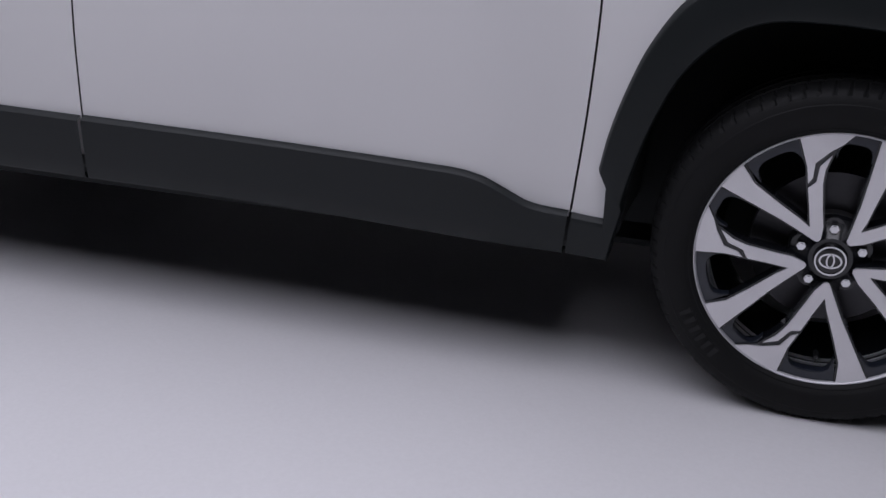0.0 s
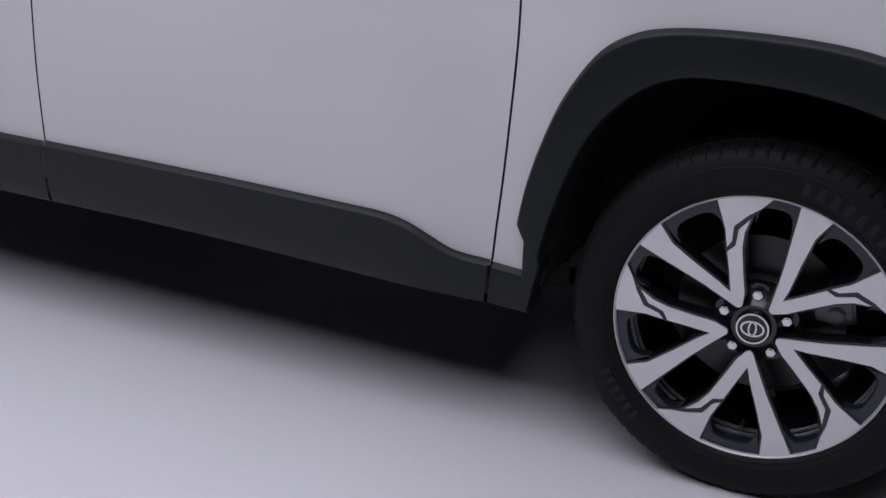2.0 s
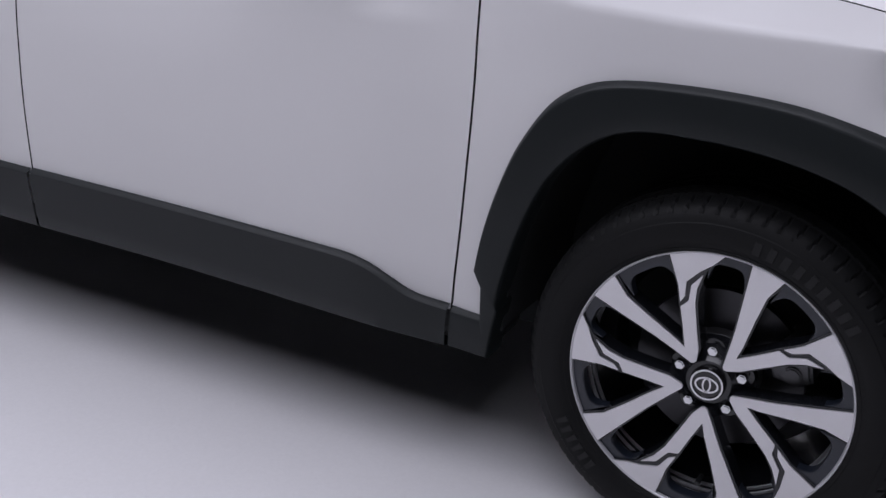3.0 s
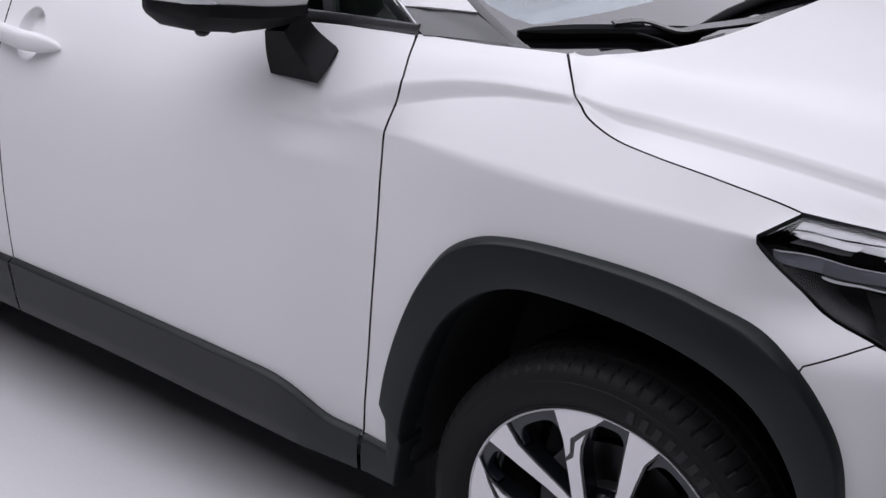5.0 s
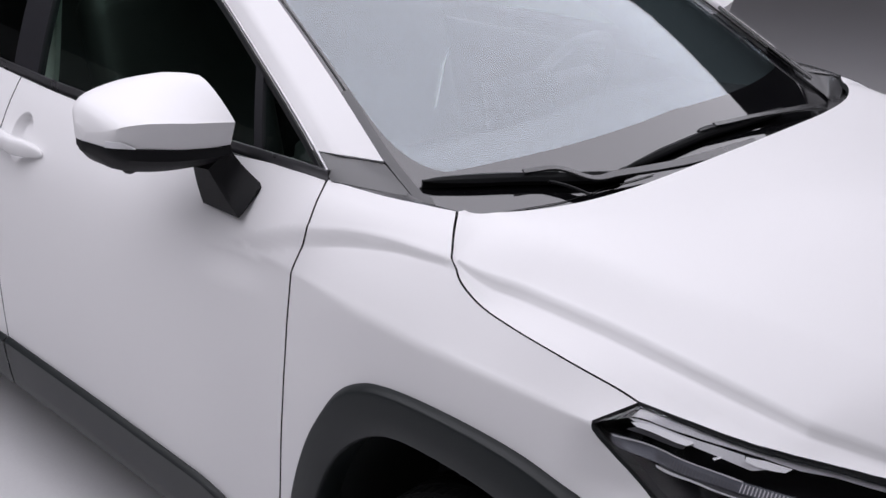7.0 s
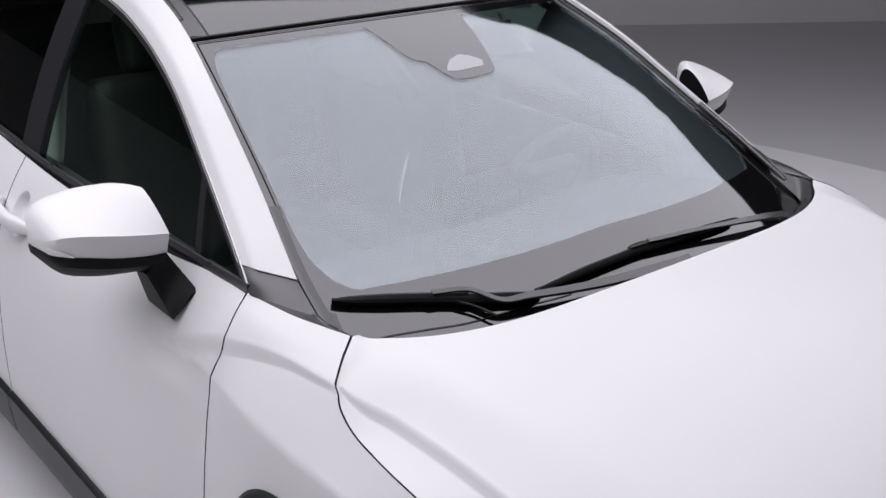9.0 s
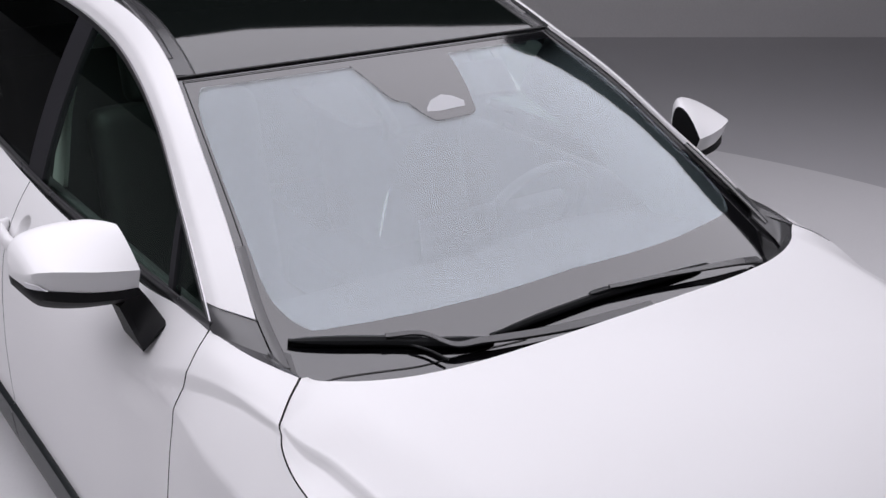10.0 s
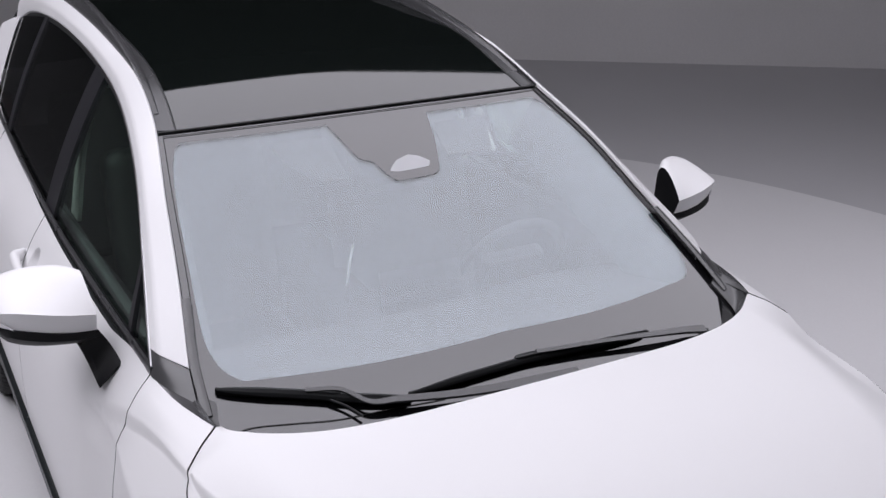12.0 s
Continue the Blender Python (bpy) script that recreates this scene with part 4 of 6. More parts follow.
def roof():
    ez = spline((1.0, 1.05, 1.10, 1.15, 1.20, 1.25, 1.30, 1.36, 1.42, 1.5, 1.6, 1.8, 2.0, 2.6, 3.05), (1.4785, 1.4973, 1.5152, 1.5323, 1.5485, 1.5627, 1.5742, 1.5839, 1.5908, 1.5968, 1.602, 1.609, 1.612, 1.588, 1.535))
    ey = spline([-e[0] for e in ROOF_EDGE], [e[1] for e in ROOF_EDGE])

    def top(x, y):
        w = ey(-x)
        return np.array((x, y, ez(-x) - 0.004 + spline((1.0, 1.2, 1.4, 2.0, 3.1), (0.0105, 0.0095, 0.0095, 0.012, 0.012))(-x) * (1 - min(1.2, abs(y) / w) ** 2)))

    front = [(edge_s[0](1.0) - 0.012 + 0.037 * (1 - (u * 0.523 / 0.578) ** 2), u * 0.523) for u in np.linspace(-1, 1, 30)]
    back = [(x, ey(-x) - 0.054) for x in np.linspace(-1.1, -2.95, 20)] + [(-3.0, y) for y in np.linspace(0.45, -0.45, 12)]
    back += [(x, 0.054 - ey(-x)) for x in np.linspace(-2.95, -1.1, 20)]
    me = panel("roof", front + back, top, upward, 0.04, 0.008)
    part("roof", me, ROOFGLASS, car, "black panoramic glass roof")
    # ditch moulding and the raised rail beside the glass
    o = [top(x, -ey(-x) + 0.004) for x in np.linspace(-1.036, -3.0, 50)]
    i = [top(x, -ey(-x) + 0.052) + np.array((0, 0, 0.002)) for x in np.linspace(-1.024, -3.0, 50)]
    loft("roof_ditch", o, i, 60, GREYBLK, car, "grey-black moulding beside the roof glass", 0.0, nv=4)
    path = [top(x, -ey(-x) + 0.053) + np.array((0, 0, 0.001)) for x in np.linspace(-1.022, -3.0, 60)]
    both("roof_seal", tube("roof_seal", path, round_profile(0.006, 0.004, 8, 2)), BLACK, car)
    P = []
    for x in np.linspace(-1.10, -2.95, 90):
        t = (x + 1.10) / (-2.95 + 1.10)
        h = 0.003 + 0.048 * step(0.0, 0.50, t) * step(1.0, 0.84, t)
        w = 0.5 * step(-0.10, 0.30, t) + 0.5
        q = top(x, -ey(-x) + 0.004)
        P.append([q + np.array((0, dy * w, dz)) for dy, dz in ((0.0, -0.004), (0.001, h * 0.55), (0.005, h * 0.92), (0.010, h), (0.020, h * 0.98), (0.028, h * 0.80), (0.033, h * 0.35), (0.036, -0.002))])
    both("roof_rail", sheet("roof_rail", P, 0.0, upward, sharp=45), GREYBLK, car, "dark grey roof rail rising from the roof edge")
    # tailgate glass, tailgate and spoiler close the back
    rear_top = [np.array((-3.0, y, top(-3.0, y)[2])) for y in np.linspace(-0.50, 0.50, 20)]
    rear_low = [np.array((-3.36 + 0.10 * (y / 0.66) ** 2, y, 1.14)) for y in np.linspace(-0.66, 0.66, 20)]
    P = [[a + (b - a) * t + np.array((-0.03, 0, 0.02)) * math.sin(math.pi * t) for t in np.linspace(0, 1, 8)] for a, b in zip(rear_top, rear_low)]
    part("rear_window", sheet("rear_window", P, 0.005, lambda p: np.array((-1, 0, 0.5))), PRIVACY, car)
    P = [[np.array((x, y, 1.535 + dz + 0.03 * (1 - (y / 0.52) ** 2))) for x, dz in ((-2.99, 0.0), (-3.12, -0.005), (-3.24, -0.03), (-3.25, -0.05), (-3.10, -0.06))] for y in np.linspace(-0.52, 0.52, 16)]
    part("roof_spoiler", sheet("roof_spoiler", P, 0.006, upward), WHITE, car, "white roof spoiler")


roof()


# ---- side windows ----
def side_glass(x, z, off=0.0):
    d = z - 1.10
    return np.array((x, -(0.776 - 0.35 * d - 0.35 * d * d) - off, z))


win_top = spline([p[0] for p in PILLAR_OUT[::-1]], [p[2] for p in PILLAR_OUT[::-1]])


def side_windows():
    def outline(x0, x1, lean0, lean1):
        """From the front limit x0 to the rear limit x1; lean: how far the limit moves back per metre of height."""
        xs = np.linspace(x0, x1, 60)
        low = [(x, belt(x) + 0.012) for x in xs]
        n = 16
        z1 = win_top(x1 - lean1 * 0.4) - 0.012
        rear = [(x1 - lean1 * (z - belt(x1)), z) for z in np.linspace(belt(x1) + 0.012, z1, n)]
        z0 = win_top(x0 - lean0 * 0.3) - 0.012
        fr = []
        if z0 > belt(x0) + 0.03:
            fr = [(x0 - lean0 * (z - belt(x0)), z) for z in np.linspace(belt(x0) + 0.012, z0, n)]
        x_a = fr[-1][0] if fr else x0
        top = [(x, win_top(x) - 0.012) for x in np.linspace(x_a, rear[-1][0], 40)]
        top = [q for q in top if q[1] > belt(q[0]) + 0.012]
        return low + rear[1:] + top[::-1][1:] + (fr[::-1][1:-1] if fr else [])

    for name, x0, x1, l0, l1, mat in (("quarter_window", -0.478, -0.660, 0, 0.42, SIDEGLASS), ("door_window", -0.680, -1.520, 0.42, 0.10, SIDEGLASS),
                                      ("rear_door_window", -1.625, -2.30, 0.10, 0.25, PRIVACY), ("rear_quarter_window", -2.34, -2.60, 0.25, 0.5, PRIVACY), ("rear_pillar", -2.615, -2.86, 0.5, 0.6, WHITE)):
        me = panel(name, outline(x0, x1, l0, l1), lambda x, z, o=(0.004 if mat == WHITE else -0.006): side_glass(x, z, o), outward, 0.04, 0.004)
        for d in both(name, me, mat, car, "white rear pillar" if mat == WHITE else "tinted side window glass"):
            d.visible_shadow = mat == WHITE
    # dark bars between the panes
    for name, x0, x1, lean in (("window_bar", -0.658, -0.682, 0.42), ("door_post", -1.515, -1.63, 0.10), ("window_bar", -2.298, -2.342, 0.25)):
        z1 = win_top((x0 + x1) / 2 - lean * 0.35) - 0.004
        zz = np.linspace(belt(x0) + 0.004, z1, 12)
        me = panel(name, [(x0 - lean * (z - belt(x0)), z) for z in zz] + [(x1 - lean * (z - belt(x0)), z) for z in zz[::-1]], lambda x, z: side_glass(x, z, 0.0), outward, 0.03, 0.02)
        both(name, me, POSTBLACK, car, "black window post")
    # mouldings: below the panes and along the pillar
    path = [side_glass(x, belt(x) + 0.006, 0.004) for x in np.linspace(-0.462, -2.85, 90)]
    both("belt_moulding", tube("belt_moulding", path, round_profile(0.010, 0.024, 10, 3.5)), TRIM, car, "satin dark window moulding")
    path = [np.array((q[0], -q[1] - 0.001, q[2])) for q in smooth([(p[0] + 0.002, p[1] - 0.004, p[2] + 0.002) for p in PILLAR_OUT], 10)][2:]
    both("pillar_moulding", tube("pillar_moulding", path, round_profile(0.006, 0.009, 10, 3)), PILLARTRIM, car, "chrome strip, its reflection painted white along the window opening")
    path = [q + np.array((-0.006, 0.004, -0.014)) for q in path]
    both("window_seal", tube("window_seal", path, round_profile(0.016, 0.020, 8, 3)), BLACK, car, "black rubber window seal")


side_windows()


# ---- door mirrors ----
def mirrors():
    front = spline((0, 0.15, 0.4, 0.7, 0.88, 0.96, 1.0), (-0.640, -0.638, -0.647, -0.672, -0.702, -0.732, -0.800))
    top = spline((0, 0.1, 0.2, 0.4, 0.6, 0.75, 0.88, 0.95, 1.0), (1.274, 1.279, 1.2795, 1.274, 1.264, 1.254, 1.241, 1.226, 1.202))
    low = spline((0, 0.4, 0.75, 0.9, 1.0), (1.155, 1.162, 1.171, 1.173, 1.172))
    crest = spline((0, 0.2, 0.4, 0.6, 0.75, 0.88, 0.95, 1.0), (1.202, 1.2095, 1.2145, 1.2195, 1.221, 1.217, 1.208, 1.190))
    back = spline((0, 0.3, 0.7, 0.85, 0.95, 1.0), (-0.756, -0.812, -0.862, -0.866, -0.858, -0.835))
    ss = np.concatenate((np.linspace(0, 0.9, 30), 0.9 + 0.1 * np.sin(np.linspace(0.1, math.pi / 2, 10))))

    def y_at(s):
        return -0.842 - 0.212 * s

    cap, under = [], []
    for s in ss:
        xf, zt, zl, zc = front(s), top(s), low(s), crest(s)
        xr = back(s)
        y = y_at(s)
        d = max(0.004, zt - zc)
        L = xf - xr
        q = min(1.0, L / 0.07)
        row = [(xf - 0.06 * L - 0.02 * q, zl - 0.001), (xf - 0.019 * q, zl), (xf - 0.016 * q, zl + 0.005), (xf - 0.008 * q, (zl + zc) / 2 + 0.002), (xf, zc)]
        row += [(xf - f * L, zc + d * e) for f, e in ((0.02, 0.035), (0.05, 0.10), (0.14, 0.27), (0.28, 0.50), (0.44, 0.72), (0.58, 0.87), (0.70, 0.96), (0.80, 1.0), (0.90, 0.97), (0.97, 0.84), (1.0, 0.62))] + [(xr, zl)]
        cap.append([(x, y - max(0.0, z - zc) * 0.12 * (1 - step(0, 0.35, s)), z) for x, z in row])
        zb = spline((0, 0.5, 0.85, 1.0), (1.117, 1.1145, 1.122, 1.152))(s)
        row = [(xf - 0.022 * q, zl + 0.001), (xf - 0.017 * q, zl - 0.002), (xf - 0.015 * q, zl - (zl - zb) * 0.42), (xf - 0.026 * q, zb + (zl - zb) * 0.40), (xf - 0.16 * L - 0.02 * q, zb + 0.003), (xf - 0.30 * L - 0.02 * q, zb), (xr + 0.2 * L, zb), (xr + 0.02 * L, zb + 0.012), (xr + 0.003, zl)]
        under.append([(x, y, z) for x, z in row])
    def capped(name, rows, sharp=40, ridge=0):
        v = [tuple(p) for r in rows for p in r]
        k = len(rows[0])
        f = [(i * k + j, i * k + j + 1, (i + 1) * k + j + 1, (i + 1) * k + j) for i in range(len(rows) - 1) for j in range(k - 1)]
        f += [(i * k + k - 1, i * k, (i + 1) * k, (i + 1) * k + k - 1) for i in range(len(rows) - 1)]
        f += [tuple(range(k)), tuple((len(rows) - 1) * k + j for j in range(k))[::-1]]
        bm = bmesh.new()
        vs = [bm.verts.new(q) for q in v]
        for q in f:
            bm.faces.new([vs[i] for i in q])
        bmesh.ops.recalc_face_normals(bm, faces=bm.faces)
        me = bpy.data.meshes.new(name)
        bm.to_mesh(me)
        bm.free()
        me.polygons.foreach_set("use_smooth", [True] * len(me.polygons))
        me.set_sharp_from_angle(angle=radians(sharp))
        for e in me.edges:
            if ridge and all(i % k == ridge and i < 33 * k for i in e.vertices):
                e.use_edge_sharp = True
        return me

    shell = capped("door_mirror", cap, 60, 4)
    shell.materials.append(WHITE)
    shell.materials.append(MATT)
    for f in shell.polygons:
        # the end that faces the car is black
        f.material_index = 1 if len(f.vertices) > 4 and 0 in f.vertices else 0
    pair = both("door_mirror", shell, WHITE, car, "white door mirror cap over a black base")
    for m in pair:
        part("base_shell", capped("base_shell", under), MATT, m, "black mirror base")
        # stalk down to the door
        head = ((-0.672, -0.838, 1.150), (-0.664, -0.844, 1.146), (-0.672, -0.872, 1.122), (-0.679, -0.880, 1.110), (-0.724, -0.882, 1.106), (-0.745, -0.838, 1.120))
        foot = ((-0.617, -0.800, 1.074), (-0.617, -0.816, 1.071), (-0.621, -0.850, 1.030), (-0.625, -0.856, 1.022), (-0.743, -0.852, 1.0205), (-0.746, -0.800, 1.060))
        rows = []
        for t in np.linspace(0, 1, 12):
            bow = np.array((-0.020, 0.006, -0.004)) * math.sin(math.pi * t)
            rows.append([tuple(np.array(p) + (np.array(q) - np.array(p)) * t + bow * (1.0 if i < 3 else 0.3)) for i, (p, q) in enumerate(zip(head, foot))])
        part("stalk", capped("stalk", rows), MATT, m, "black mirror stalk")
        bm = bmesh.new()
        bmesh.ops.create_uvsphere(bm, u_segments=16, v_segments=8, radius=0.014, matrix=Matrix.Translation((-0.765, -0.992, 1.1165)) @ Matrix.Diagonal((1, 1, 0.7, 1)))
        part("camera_pod", bm, BLACK, m, "small black camera under the mirror")
        bm = block((0.05, 0.03, 0.008), (-0.755, -0.938, 1.114), 0.003)
        part("lamp_pod", bm, BLACK, m)
        # turn signal strip
        P = []
        for s in np.linspace(0.82, 0.965, 14):
            w = 0.012 * step(0.80, 0.91, s)
            P.append([(front(s) - 0.0165, y_at(s) - 0.001, low(s) - 0.0005), (front(s) - 0.012, y_at(s) - 0.001, low(s) + w * 0.5), (front(s) - 0.009, y_at(s) - 0.001, low(s) + w)])
        part("signal_strip", sheet("signal_strip", P, 0.002, lambda p: np.array((1, -0.4, 0))), LAMPGREY, m, "grey turn signal lens")
        part("mirror_glass", block((0.004, 0.07, 0.065), (-0.862, -1.000, 1.195), 0.0015), CHROME, m)


mirrors()


# ---- door handles ----
def handles():
    for pair, x0 in ((front_doors, -1.345), (rear_doors, -2.13)):
        for d in pair:
            path, size = [], []
            for t in np.linspace(0, 1, 30):
                x = x0 - 0.24 * t
                z = 0.979 + 0.030 * t - 0.010 * t * t
                o = 0.034 * step(0.0, 0.45, t) * step(1.0, 0.8, t) + 0.004
                path.append(side_point(x, z) + np.array((0, -o, 0)))
                size.append((0.06 + 0.94 * min(1.0, t / 0.26) ** 0.55) * (1 - 0.5 * step(0.85, 1.0, t)))
            part("door_handle", tube("door_handle", path, round_profile(0.028, 0.044, 16, 2.4), scale=size), WHITE, d, "white pull handle")


handles()


# ---- head lamps, bumpers ----
NOSE = smooth([(0.30, 0.880), (0.40, 0.862), (0.50, 0.832), (0.60, 0.782), (0.70, 0.700), (0.78, 0.59), (0.85, 0.42), (0.885, 0.22), (0.895, 0.0)], 8)


def nose_loft(name, z_low, z_top, in_low, in_top, s0, s1, mat, label, bulge=0.01, n=60, nv=12, thick=0.008):
    c = along(NOSE, 200)
    t = unit(np.gradient(c, axis=0))
    nrm = np.stack([t[:, 1], -t[:, 0]], 1)
    nrm *= np.sign(nrm[:, :1] + 1e-9)
    idx = np.linspace(s0 * 200, s1 * 200, n)
    half = []
    for i in idx:
        i = int(round(i))
        s = i / 200
        row = []
        for j in range(nv + 1):
            f = j / nv
            ins = in_low(s) * (1 - f) + in_top(s) * f - bulge * 4 * f * (1 - f)
            q = c[i] - nrm[i] * ins
            row.append((q[0], -q[1], z_low(s) + (z_top(s) - z_low(s)) * f))
        half.append(row)
    full = half if s1 < 0.999 else half + [[(p[0], -p[1], p[2]) for p in r] for r in half[::-1][1:]]
    me = sheet(name, full, thick, lambda p: np.array((0.6, p[1], 0)), sharp=35)
    if s1 < 0.999:
        return both(name, me, mat, car, label)
    return [part(name, me, mat, car, label)]


def front_end():
    lamp_z = spline((0, 0.06, 0.12, 0.3, 0.5, 1.0), (0.772, 0.800, 0.806, 0.765, 0.745, 0.74))
    nose_loft("front_bumper", lambda s: 0.42, lamp_z, lambda s: 0.0, lambda s: 0.004 + 0.02 * s, 0.185, 1.0, WHITE, "white front bumper", 0.006)
    corner = [(0.3035, 0.7740), (0.385, 0.8185), (0.45, 0.803), (0.52, 0.788), (0.52, 0.45), (0.40, 0.45), (0.385, 0.56), (0.362, 0.65), (0.328, 0.712), (0.296, 0.752)]
    both("bumper_corner", panel("bumper_corner", corner, side_point, outward, 0.012, 0.014, hem=True), WHITE, car, "white corner of the front bumper")
    nose_loft("bumper_skirt", lambda s: 0.20, lambda s: 0.417, lambda s: 0.05, lambda s: 0.0, 0.06, 1.0, CLAD, "dark grey lower bumper", 0.01)
    nose_loft("grille", lambda s: 0.50, lambda s: 0.735, lambda s: -0.004, lambda s: 0.012, 0.62, 1.0, GLOSS, "black front grille", 0.004)
    for k in range(6):
        z = 0.53 + 0.034 * k
        nose_loft("grille_bar", lambda s: z, lambda s: z + 0.012, lambda s: -0.014, lambda s: -0.012, 0.64, 1.0, CHROME if k == 5 else BLACK, "grille bar", 0.002, nv=3)
    nose_loft("nose_panel", lambda s: 0.745, lambda s: gapz_front(s), lambda s: 0.03, lambda s: 0.10, 0.50, 1.0, WHITE, "white nose panel above the grille", 0.02)
    # parking sensor
    for sgn in (1, -1):
        bm = bmesh.new()
        bmesh.ops.create_cone(bm, cap_ends=True, segments=20, radius1=0.016, radius2=0.014, depth=0.006)
        bmesh.ops.transform(bm, matrix=Matrix.Translation((0.45, sgn * -0.853, 0.675)) @ Matrix.Rotation(radians(-20 * sgn), 4, "Z") @ Matrix.Rotation(radians(90 * sgn), 4, "X"), verts=bm.verts)
        part("parking_sensor", bm, WHITE, car, "round white parking sensor")


def gapz_front(s):
    return 0.90 + 0.02 * (1 - s)


def head_lamps():
    """The outline lies between the bonnet, the wing and the bumper."""
    upper = smooth([(0.206, -0.850, 0.9455), (0.249, -0.810, 0.971), (0.334, -0.797, 0.9635), (0.417, -0.782, 0.9595), (0.515, -0.742, 0.953), (0.60, -0.69, 0.938), (0.69, -0.60, 0.915)], 6)
    edge = [side_point(x, z, -0.003) for x, z in smooth([(0.2045, 0.9385)] + [(x + 0.003, z + 0.002) for x, z in LAMP_EDGE[2:]], 5)]
    lower = edge + [np.array(q) for q in smooth([(0.384, -0.842, 0.815), (0.52, -0.800, 0.79), (0.70, -0.68, 0.79)], 6)][1:]
    n, nv = 50, 12
    a, b = along(upper, n), along(lower, n)

    def grid(depth, bulge):
        P = np.zeros((n + 1, nv + 1, 3))
        for i in range(n + 1):
            for j in range(nv + 1):
                t = j / nv
                q = a[i] + (b[i] - a[i]) * t
                o = unit(np.array((0.45, -0.8, 0.25)))
                w = min(1.0, i / 6)
                P[i, j] = q + o * (bulge * 4 * t * (1 - t) * w - depth)
        return P

    out = lambda p: np.array((0.4, -1, 0.2))
    lamps = both("head_lamp", sheet("head_lamp", grid(0.055, -0.01), 0.004, out), LAMPBODY, car, "black head lamp with chrome strips under a clear lens")
    for lamp in lamps:
        ob = part("lens", sheet("lens", grid(0.001, 0.012), 0.003, out), LENS, lamp, "clear lens")
        ob.visible_shadow = False
        part("lens_seal", tube("lens_seal", [q + np.array((0, 0.004, -0.002)) for q in lower], round_profile(0.0025, 0.003, 8)), BLACK, lamp)
        part("lens_seal", tube("lens_seal", [q + np.array((0, 0.003, -0.004)) for q in upper[5:]], round_profile(0.007, 0.008, 8)), BLACK, lamp)
        o = unit(np.array((0.45, -0.8, 0.25)))

        def inlay(name, shape, depth, thick, mat, label, soft=False):
            """A plate inside the lamp, drawn in the lens's own length and height."""
            def on_lamp(p, q):
                i = min(max(p * n, 0.0), n - 0.001)
                k = int(i)
                hi, lo = a[k] + (a[k + 1] - a[k]) * (i - k), b[k] + (b[k + 1] - b[k]) * (i - k)
                return hi + (lo - hi) * q + o * (0.012 * 4 * q * (1 - q) * min(1.0, i / 6) - depth)
            part(name, panel(name, smooth(list(shape) + [shape[0]], 3) if soft else shape, on_lamp, out, 0.03, thick), mat, lamp, label)

        inlay("tip_trim", ((0.006, 0.20), (0.05, 0.06), (0.112, 0.03), (0.128, 0.08), (0.08, 0.20), (0.044, 0.36), (0.012, 0.50)), 0.010, 0.003, LAMPGREY, "satin grey trim at the tip")
        inlay("upper_trim", ((0.119, 0.14), (0.194, 0.055), (0.306, 0.02), (0.413, 0.015), (0.519, 0.03), (0.606, 0.045), (0.80, 0.06), (0.80, 0.11), (0.612, 0.09), (0.531, 0.11), (0.438, 0.09), (0.369, 0.10), (0.256, 0.15), (0.169, 0.24), (0.106, 0.27)), 0.012, 0.003, LAMPGREY, "satin grey upper trim")
        inlay("strip_carrier", ((0.10, 0.31), (0.188, 0.235), (0.262, 0.17), (0.331, 0.135), (0.40, 0.12), (0.406, 0.165), (0.46, 0.17), (0.43, 0.22), (0.325, 0.225), (0.262, 0.24), (0.188, 0.30), (0.119, 0.35)), 0.0110, 0.003, LAMPGREY, "satin grey carrier of the bright strips")
        # shade below the strip is painted with the darker grey
        inlay("strip_foot", ((0.125, 0.405), (0.194, 0.34), (0.262, 0.265), (0.256, 0.325), (0.181, 0.43), (0.10, 0.53)), 0.0145, 0.003, LAMPDIM, "underside of a bright strip, shade in its grey")
        # the strips' shine is painted: white plates for chrome that mirrors the softbox
        inlay("chrome_strip", ((0.106, 0.36), (0.131, 0.31), (0.206, 0.232), (0.269, 0.188), (0.275, 0.20), (0.262, 0.258), (0.194, 0.328), (0.125, 0.398)), 0.007, 0.004, BRIGHT, "chrome strip, its reflection painted white")
        inlay("chrome_strip", ((0.404, 0.118), (0.45, 0.10), (0.513, 0.105), (0.50, 0.15), (0.475, 0.163), (0.438, 0.17), (0.405, 0.158)), 0.007, 0.004, BRIGHT, "chrome strip, its reflection painted white")
        inlay("clip", ((0.331, 0.26), (0.350, 0.205), (0.354, 0.215), (0.338, 0.27)), 0.011, 0.002, BRIGHT, "small bright clip")
        inlay("light_guide", ((0.062, 0.79), (0.125, 0.635), (0.219, 0.47), (0.338, 0.38), (0.419, 0.345), (0.513, 0.33), (0.60, 0.32), (0.72, 0.325), (0.90, 0.34), (0.90, 0.40), (0.72, 0.375), (0.638, 0.37), (0.581, 0.385), (0.494, 0.415), (0.431, 0.445), (0.338, 0.51), (0.219, 0.645), (0.138, 0.82), (0.081, 0.95)), 0.015, 0.005, SMOKE, "smoked grey light guide", True)
        # shade below the guide is painted with the darker grey
        inlay("guide_shelf", ((0.215, 0.66), (0.338, 0.52), (0.431, 0.455), (0.494, 0.425), (0.581, 0.395), (0.638, 0.38), (0.90, 0.41), (0.90, 0.50), (0.65, 0.475), (0.544, 0.475), (0.438, 0.49), (0.369, 0.54), (0.30, 0.58), (0.225, 0.69)), 0.019, 0.004, LAMPDIM, "shelf under the guide, shade in its grey", True)
